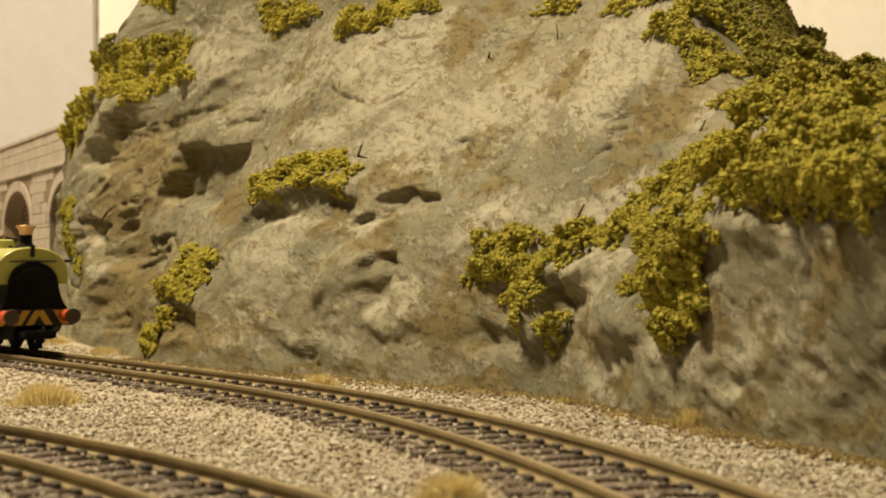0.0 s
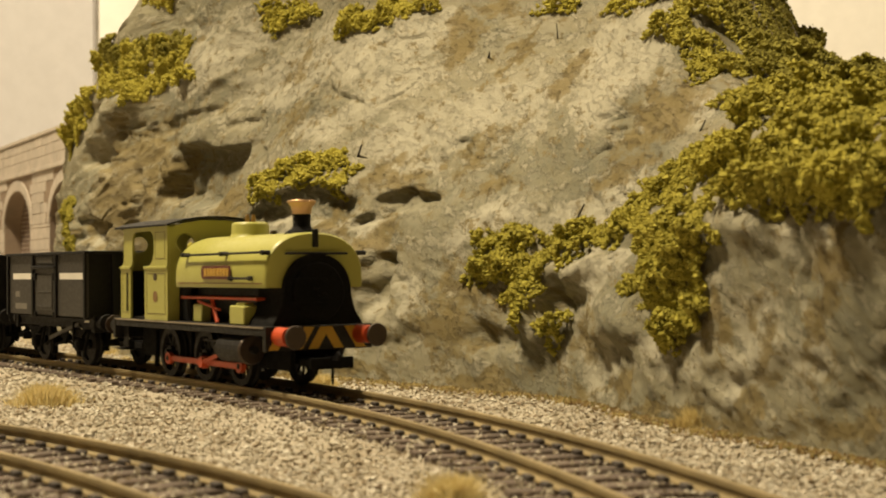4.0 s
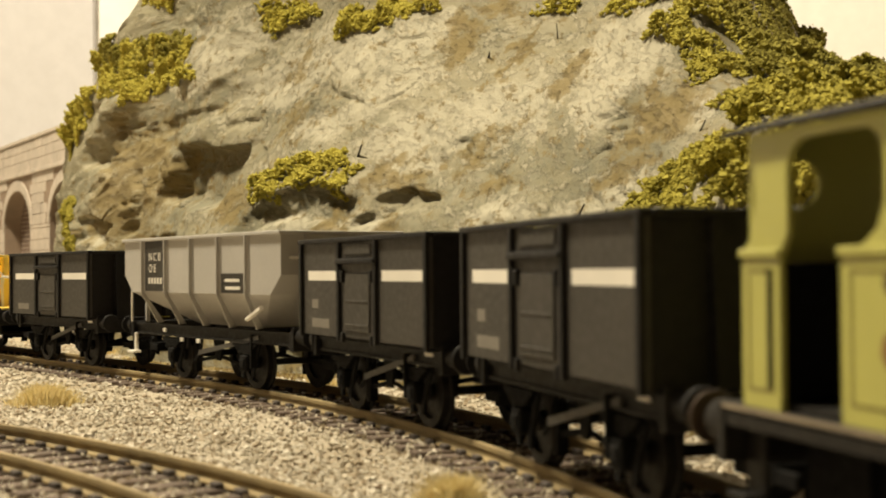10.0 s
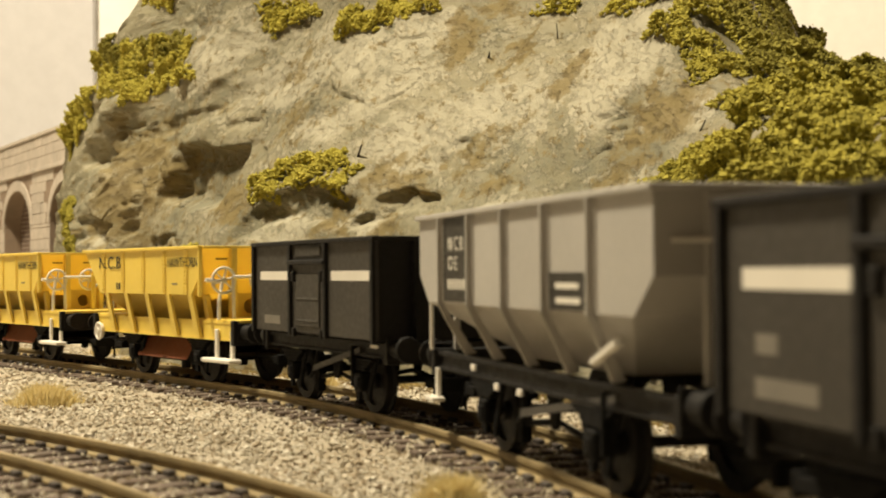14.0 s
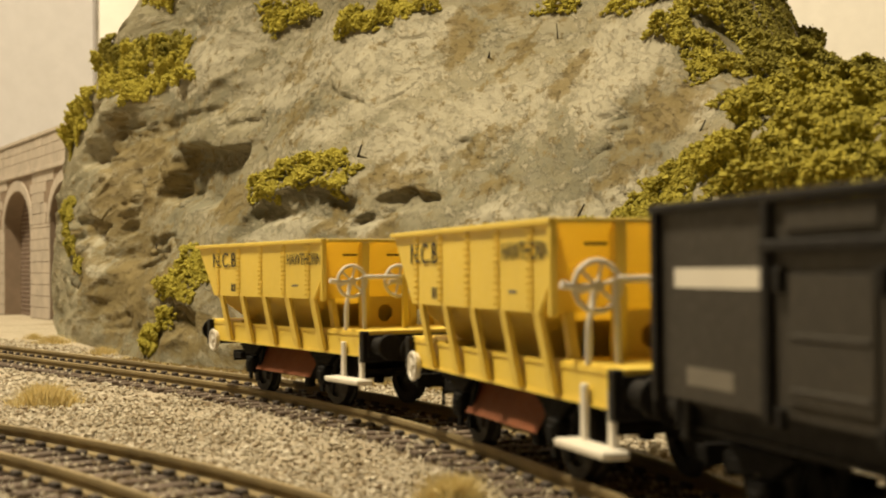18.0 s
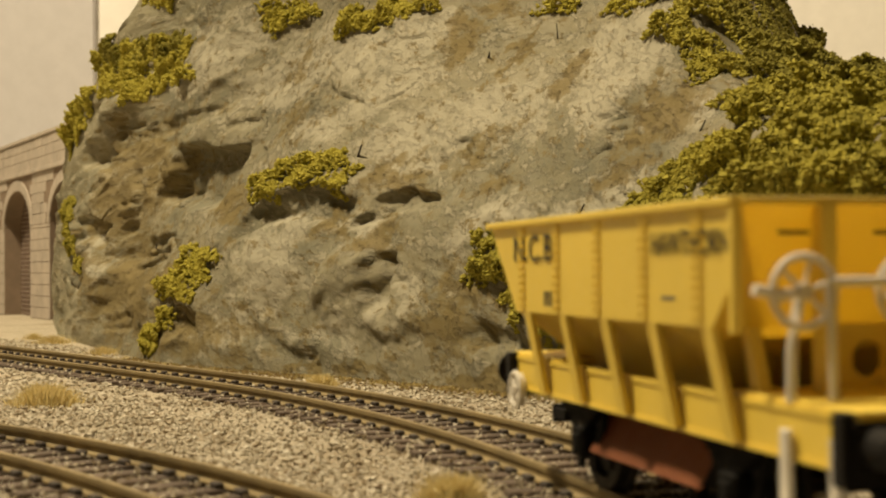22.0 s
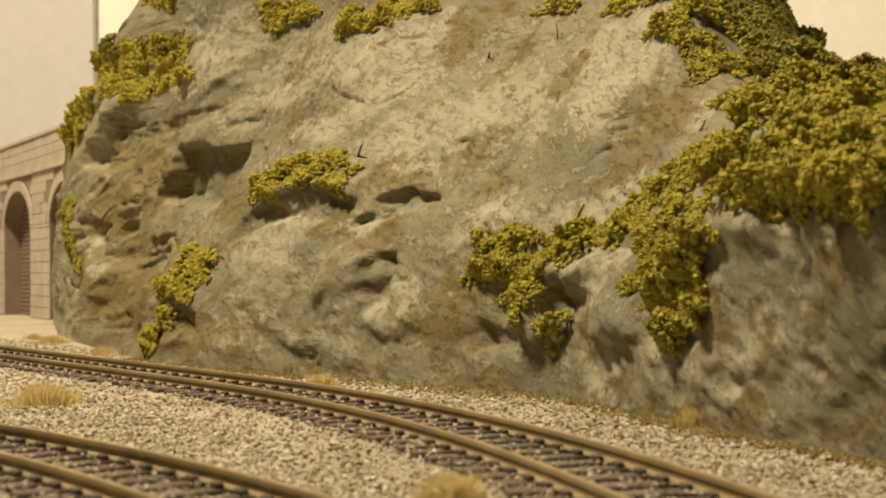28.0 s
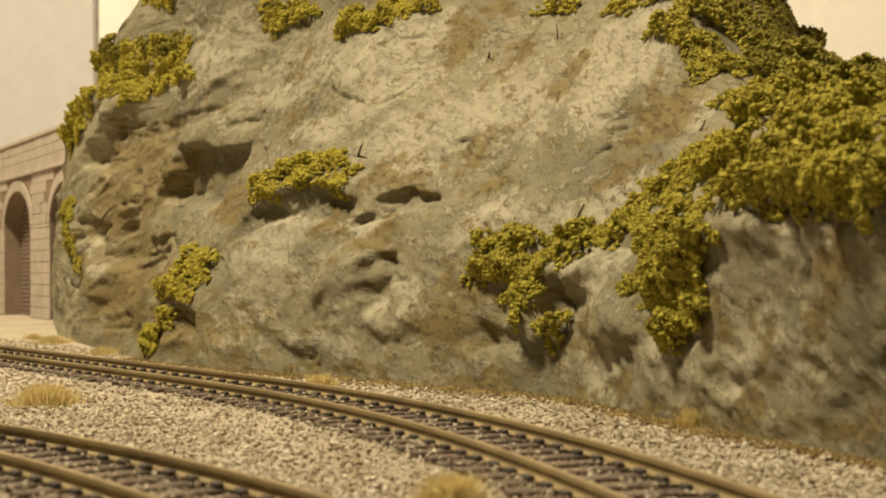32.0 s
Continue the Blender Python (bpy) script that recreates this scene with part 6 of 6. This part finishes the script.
        # lining
        part("lining", box(-10.8, 35.6, min(yy - y * 0.1, yy + y * 0.03), max(yy - y * 0.1, yy + y * 0.03), 24.75, 24.95, 0), PLATE_RED, e)
        # cylinder, slide bar, cross head
        bm = rod((13.4, y * 11.0, 9.2), (26.2, y * 11.0, 9.2), 3.35, 20)
        add_box(bm, 14.0, 25.6, min(y * 7.0, y * 11.5), max(y * 7.0, y * 11.5), 9.2, 13.4, 0.2)
        cyl = part("cylinder", bm, BLACK, e, "black cylinder with bright end cover")
        part("cylinder_cover", rod((26.2, y * 11.0, 9.2), (26.9, y * 11.0, 9.2), 3.6, 20, 3.3), BUFFER_FACE, cyl)
        bm = rod((26.9, y * 11.0, 9.2), (28.4, y * 11.0, 9.2), 0.9, 10)
        part("piston_gland", bm, BLACK, cyl)
        part("slide_bar", box(1.0, 14.0, min(y * 10.4, y * 11.4), max(y * 10.4, y * 11.4), 10.4, 10.9, 0.1), WHEEL_STEEL, e)
        for x in (-49.0, 33.0):
            bm = box(x - 1.8, x + 1.8, min(y * 11.5, y * 13.8), max(y * 11.5, y * 13.8), 6.2, 6.8, 0.1)
            add_box(bm, x - 1.8, x + 1.8, min(y * 11.3, y * 11.7), max(y * 11.3, y * 11.7), 6.2, 13.2, 0.1)
            part("foot_step", bm, BLACK, e) if x < 0 else bm.free()
        # guard irons
        part("brake_hanger", box(-13.6, -12.4, min(y * 7.4, y * 8.6), max(y * 7.4, y * 8.6), 2.4, 12.0, 0.2), SOOT, e)
    part("front_handrail", rod((38.0, -8.2, 32.0), (38.0, 8.2, 32.0), 0.3, 8), BLACK, e)
    part("lamp_iron", box(36.8, 37.8, -0.7, 0.7, 33.6, 38.3, 0.15), BLACK, e)
    # dome, valves, chimney
    bm = bmesh.new()
    prof = [(7.0, 35.2), (5.8, 36.6), (5.05, 37.4), (4.75, 38.2), (4.72, 40.3), (4.5, 40.9), (3.9, 41.2), (0.01, 41.35)]
    ring_verts = [[bm.verts.new((4.5 + r * math.cos(2 * math.pi * i / 28), r * math.sin(2 * math.pi * i / 28), z)) for i in range(28)] for r, z in prof]
    for a, b in zip(ring_verts, ring_verts[1:]):
        for i in range(28):
            bm.faces.new((a[i], a[(i + 1) % 28], b[(i + 1) % 28], b[i]))
    dome = part("filler_dome", bm, LIME, e, "", True)
    for y in (-0.8, 0.9):
        bm = rod((4.4, y, 41.2), (4.4, y, 42.6), 0.62, 10)
        add_rod(bm, (4.4, y, 42.6), (4.4, y, 43.4), 0.42, 10)
        part("safety_valve", bm, BRASS, dome, "brass safety valve")
    part("tank_vent", rod((20.0, -1.6, 37.0), (20.0, -1.6, 38.4), 0.9, 10), BUFFER_FACE, e)
    bm = bmesh.new()
    prof = [(4.8, 36.6), (3.6, 37.8), (2.6, 38.5), (2.1, 39.3), (2.15, 42.8)]
    rv = [[bm.verts.new((31.0 + r * math.cos(2 * math.pi * i / 28), r * math.sin(2 * math.pi * i / 28), z)) for i in range(28)] for r, z in prof]
    for a, b in zip(rv, rv[1:]):
        for i in range(28):
            bm.faces.new((a[i], a[(i + 1) % 28], b[(i + 1) % 28], b[i]))
    chimney = part("chimney", bm, SOOT, e, "", True)
    bm = bmesh.new()
    prof = [(2.2, 42.3), (2.3, 43.2), (2.6, 44.4), (3.25, 45.2), (3.45, 45.5), (3.4, 45.9), (2.9, 46.0), (2.0, 45.8), (1.9, 43.0), (0.01, 42.6)]
    rv = [[bm.verts.new((31.0 + r * math.cos(2 * math.pi * i / 28), r * math.sin(2 * math.pi * i / 28), z)) for i in range(28)] for r, z in prof]
    for a, b in zip(rv, rv[1:]):
        for i in range(28):
            bm.faces.new((a[i], a[(i + 1) % 28], b[(i + 1) % 28], b[i]))
    part("chimney_cap", bm, COPPER, chimney, "flared copper chimney cap", True)
    # cab
    for y in (-13.5, 13.5):
        lo, hi = min(y, y * 0.955), max(y, y * 0.955)
        def curve(cx, cz, r, a0, a1, k=6):
            return [(cx + r * math.cos(radians(a0 + (a1 - a0) * i / k)), cz + r * math.sin(radians(a0 + (a1 - a0) * i / k))) for i in range(k + 1)]
        front = [(-16.2, 15.0), (-16.2, 40.8), (-28.0, 40.8), (-28.0, 39.6)] + curve(-28.0, 36.6, 3.0, 90, 0, 5) + [(-25.0, 33.0), (-26.0, 30.8), (-28.4, 29.2), (-31.2, 28.6), (-31.2, 15.0)]
        rear = [(-28.0, 40.8), (-46.0, 40.8), (-45.2, 34.0), (-46.0, 30.5), (-47.8, 29.0), (-47.8, 15.0), (-41.0, 15.0), (-41.0, 28.6), (-39.6, 30.8), (-39.6, 36.4)] + curve(-36.6, 36.6, 3.0, 180, 90, 5) + [(-28.0, 39.6)]
        bm = add_prism(bmesh.new(), front, lo, hi)
        add_prism(bm, rear, lo, hi)
        bmesh.ops.triangulate(bm, faces=[f for f in bm.faces if len(f.verts) > 4])
        side = part("cab_side", bm, LIME, e)
        out = 1 if y > 0 else -1
        for x0, x1, z0, z1 in ((-29.8, -17.6, 16.6, 27.4), (-46.6, -42.2, 16.6, 27.4), (-24.0, -17.6, 31.4, 39.2)):
            bm = bmesh.new()
            for a in ((x0, x1, z0, z0 + 0.2), (x0, x1, z1 - 0.2, z1), (x0, x0 + 0.2, z0, z1), (x1 - 0.2, x1, z0, z1)):
                add_box(bm, a[0], a[1], y + min(0, out * 0.08), y + max(0, out * 0.08), a[2], a[3], 0)
            part("panel_lining", bm, LINING, side)
        bm = box(-31.4, -16.0, min(y, y + out * 0.35), max(y, y + out * 0.35), 28.5, 29.3, 0.12)
        add_box(bm, -48.0, -40.8, min(y, y + out * 0.35), max(y, y + out * 0.35), 28.5, 29.3, 0.12)
        part("waist_bead", bm, LIME, side)
        part("cab_crest", rod((-24.0, y, 21.2), (-24.0, y + out * 0.12, 21.2), 1.5, 18), CREST, side, "small brown round crest")
        part("works_plate", rod((-24.0, y, 26.4), (-24.0, y + out * 0.2, 26.4), 1.0, 16), BUFFER_FACE, side)
        part("cab_handrail", rod((-41.2, y + out * 0.9, 17.0), (-41.2, y + out * 0.9, 27.5), 0.25, 6), BLACK, side)
    for x0, x1, nm in ((-16.9, -16.2, "cab_front"), (-47.6, -47.0, "cab_back")):
        bm = bmesh.new()
        for y in (-1, 1):
            plate_with_hole(bm, x0, x1, min(y * 3.8, y * 12.8), max(y * 3.8, y * 12.8), 31.5, 40.4, y * 8.4, 36.0, 2.6)
        add_box(bm, x0, x1, -3.8, 3.8, 31.5, 42.6, 0)
        add_box(bm, x0, x1, -12.8, 12.8, 15.0, 31.5, 0)
        add_prism(bm, [(-12.8, 40.4), (-3.8, 40.4), (-3.8, 42.6), (-9, 41.6)], x0, x1, "x")
        add_prism(bm, [(3.8, 40.4), (12.8, 40.4), (9, 41.6), (3.8, 42.6)], x0, x1, "x")
        sheet = part(nm, bm, LIME, e)
        for y in (-8.4, 8.4):
            bm = bmesh.new()
            for i in range(20):
                a, b = 2 * math.pi * i / 20, 2 * math.pi * (i + 1.05) / 20
                add_rod(bm, (x1 + 0.05, y + 2.65 * math.cos(a), 36 + 2.65 * math.sin(a)), (x1 + 0.05, y + 2.65 * math.cos(b), 36 + 2.65 * math.sin(b)), 0.25, 5)
            part("window_rim", bm, LIME, sheet)
    arc = [(y, 43.2 - 2.5 * (y / 14.6) ** 2) for y in np.linspace(-14.6, 14.6, 15)]
    part("cab_roof", prism(arc + [(y, z + 0.55) for y, z in arc[::-1]], -49.8, -13.8, "x"), BLACK, e, "black curved cab roof")
    part("cab_floor", box(-47, -17, -12.6, 12.6, 15.0, 15.6, 0), BLACK, e)
    part("backhead", box(-21.0, -17.0, -8.0, 8.0, 15.6, 30.0, 0.6), SOOT, e)
    part("coal_bunker", box(-47.0, -43.0, -12.4, 12.4, 15.6, 28.0, 0.3), SOOT, e)
    # wheels and rods
    for x in (-24.5, -3.0, 17.0):
        ax = wheelset(e, x, 6.5, 10, 8.2)
        for y in (-1, 1):
            pin = part("crank_pin", rod((0, y * 9.0, 0), (0, y * 11.2, 0), 0.7, 8), WHEEL_STEEL, ax)
            q = CRANK + (math.pi / 2 if y > 0 else 0)
            pin.location = (2.9 * math.cos(q) * MM, 0, 2.9 * math.sin(q) * MM)
    for y in (-1, 1):
        bm = bmesh.new()
        add_box(bm, -24.5, 17.0, min(y * 10.0, y * 10.7), max(y * 10.0, y * 10.7), -0.75, 0.75, 0.15)
        for x in (-24.5, -3.0, 17.0):
            add_rod(bm, (x, y * 9.8, 0), (x, y * 11.0, 0), 1.6, 14)
        rod_ = part("coupling_rod", bm, RED, e, "vermilion coupling rod")
        RODS.append((rod_, y))
        bm = box(0, CON_ROD, min(y * 10.9, y * 11.5), max(y * 10.9, y * 11.5), -0.55, 0.55, 0.12)
        add_rod(bm, (0, y * 10.8, 0), (0, y * 11.7, 0), 1.35, 12)
        CONRODS.append((part("connecting_rod", bm, RED, e, "vermilion connecting rod"), y))
        part("wheel_guard", box(-36.0, -34.8, min(y * 7.6, y * 8.8), max(y * 7.6, y * 8.8), 2.0, 12.0, 0.2), SOOT, e)
    return e


def squat(thing, level, k):
    """Lowers everything above a level towards it."""
    for o in thing.children_recursive:
        if o.type == "MESH" and o.location.length == 0:
            for q in o.data.vertices:
                if q.co.z > level * MM:
                    q.co.z = level * MM + (q.co.z - level * MM) * k


RODS, CONRODS = [], []
CRANK, CON_ROD = radians(206), 15.0
LINING = paint("dark_lining", (0.16, 0.135, 0.03), 0.5)
CREST = paint("brown_crest", (0.20, 0.11, 0.035), 0.5)

# ---- the train on its track: distance of each vehicle's middle from the front buffers ----
engine = locomotive()
squat(engine, 29.0, 0.905)
minerals = mineral_wagon("black steel mineral wagon with broken white stripe", [(-24.6, 21.0, 3.8, 1.8), (-21.4, 17.2, 10.4, 1.8)])
wagon_two = copy_thing(minerals, Matrix.Identity(4))
wagon_four = mineral_wagon("black steel mineral wagon with white stripe and one faded number", [(-21.4, 17.2, 9.6, 1.8)])
grey = grey_hopper()
yellow = yellow_hopper("golden yellow hopper wagon with white hand wheels")
yellow_last = copy_thing(yellow, Matrix.Identity(4))
TRAIN = [(engine, -46.0, 22.0), (minerals, -144.8, 36.0), (wagon_two, -230.3, 36.0), (grey, -325.6, 42.0), (wagon_four, -427.2, 36.0), (yellow, -520.9, 40.0), (yellow_last, -632.0, 40.0)]

# how far the front buffers have come, in millimetres along the line
TRAIN_S = [(0.0, -120.1), (0.5, -96.3), (1.0, -74.5), (1.5, -53.4), (2.0, -30.4), (2.5, -6.7), (3.0, 20.9), (3.5, 46.6), (5.5, 135.3), (6.0, 158.1), (6.5, 179.0),
           (7.0, 199.9), (7.5, 224.4), (8.0, 251.6), (8.5, 278.5), (9.0, 305.4), (9.5, 332.3), (10.0, 355.1), (10.5, 373.5), (11.0, 395.5), (11.5, 415.7), (12.0, 434.2),
           (12.5, 452.9), (13.0, 475.7), (13.5, 501.8), (14.0, 524.3), (14.5, 547.3), (16.5, 643.3), (17.0, 664.3), (17.5, 687.0), (18.0, 707.1), (18.5, 727.5), (19.0, 743.5),
           (19.5, 766.1), (20.0, 787.0), (20.5, 809.5), (21.0, 824.7), (21.5, 847.4), (22.0, 868.0), (22.5, 892.7), (23.0, 915.4), (23.5, 937.7), (25.0, 1007.7), (32.0, 1330.0)]


def train_at(t):
    """Monotone cubic through the table of distances."""
    ts, ss = (np.array(q) for q in zip(*TRAIN_S))
    i = int(np.clip(np.searchsorted(ts, t, "right") - 1, 0, len(ts) - 2))
    h, d = np.diff(ts), np.diff(ss) / np.diff(ts)
    def slope(k):
        if k == 0 or k == len(ts) - 1:
            return d[min(k, len(d) - 1)]
        return (d[k - 1] * h[k] + d[k] * h[k - 1]) / (h[k - 1] + h[k])
    u = (t - ts[i]) / h[i]
    return float((2 * u ** 3 - 3 * u ** 2 + 1) * ss[i] + (u ** 3 - 2 * u ** 2 + u) * h[i] * slope(i) + (3 * u ** 2 - 2 * u ** 3) * ss[i + 1] + (u ** 3 - u ** 2) * h[i] * slope(i + 1))


def stand_at(off, base, t):
    s = train_at(t) + off
    xa, ya, _ = on_line(MAIN, s + base / 2)
    xb, yb, _ = on_line(MAIN, s - base / 2)
    return pose((xa + xb) / 2 * MM, (ya + yb) / 2 * MM, 0, 0, 0, math.degrees(math.atan2(ya - yb, xa - xb)))


def axles_of(thing):
    return [o for o in thing.children if o.name.split(".")[0] == "axle"]


def motions():
    tenth = [k / 10 for k in range(321)]
    run = [train_at(t) for t in tenth]
    for thing, off, base in TRAIN:
        walk(thing, [(k / 4, stand_at(off, base, k / 4)) for k in range(129)])
        for ax in axles_of(thing):
            x, z = ax.location.x, ax.location.z
            walk(ax, [(t, pose(x, 0, z, 0, math.degrees((s - run[0]) * MM / z), 0)) for t, s in zip(tenth, run)])
    for bar, side in RODS:
        start = CRANK + (math.pi / 2 if side > 0 else 0)
        rows = []
        for t, s in zip(tenth, run):
            a = start - (s - run[0]) / 6.5
            rows.append((t, pose(2.9 * math.cos(a) * MM, 0, (6.5 + 2.9 * math.sin(a)) * MM)))
        walk(bar, rows)
    for bar, side in CONRODS:
        start = CRANK + (math.pi / 2 if side > 0 else 0)
        rows = []
        for t, s in zip(tenth, run):
            a = start - (s - run[0]) / 6.5
            x, z = -3.0 + 2.9 * math.cos(a), 6.5 + 2.9 * math.sin(a)
            rows.append((t, pose(x * MM, 0, z * MM, 0, -math.degrees(math.asin((8.4 - z) / CON_ROD)), 0)))
        walk(bar, rows)


motions()
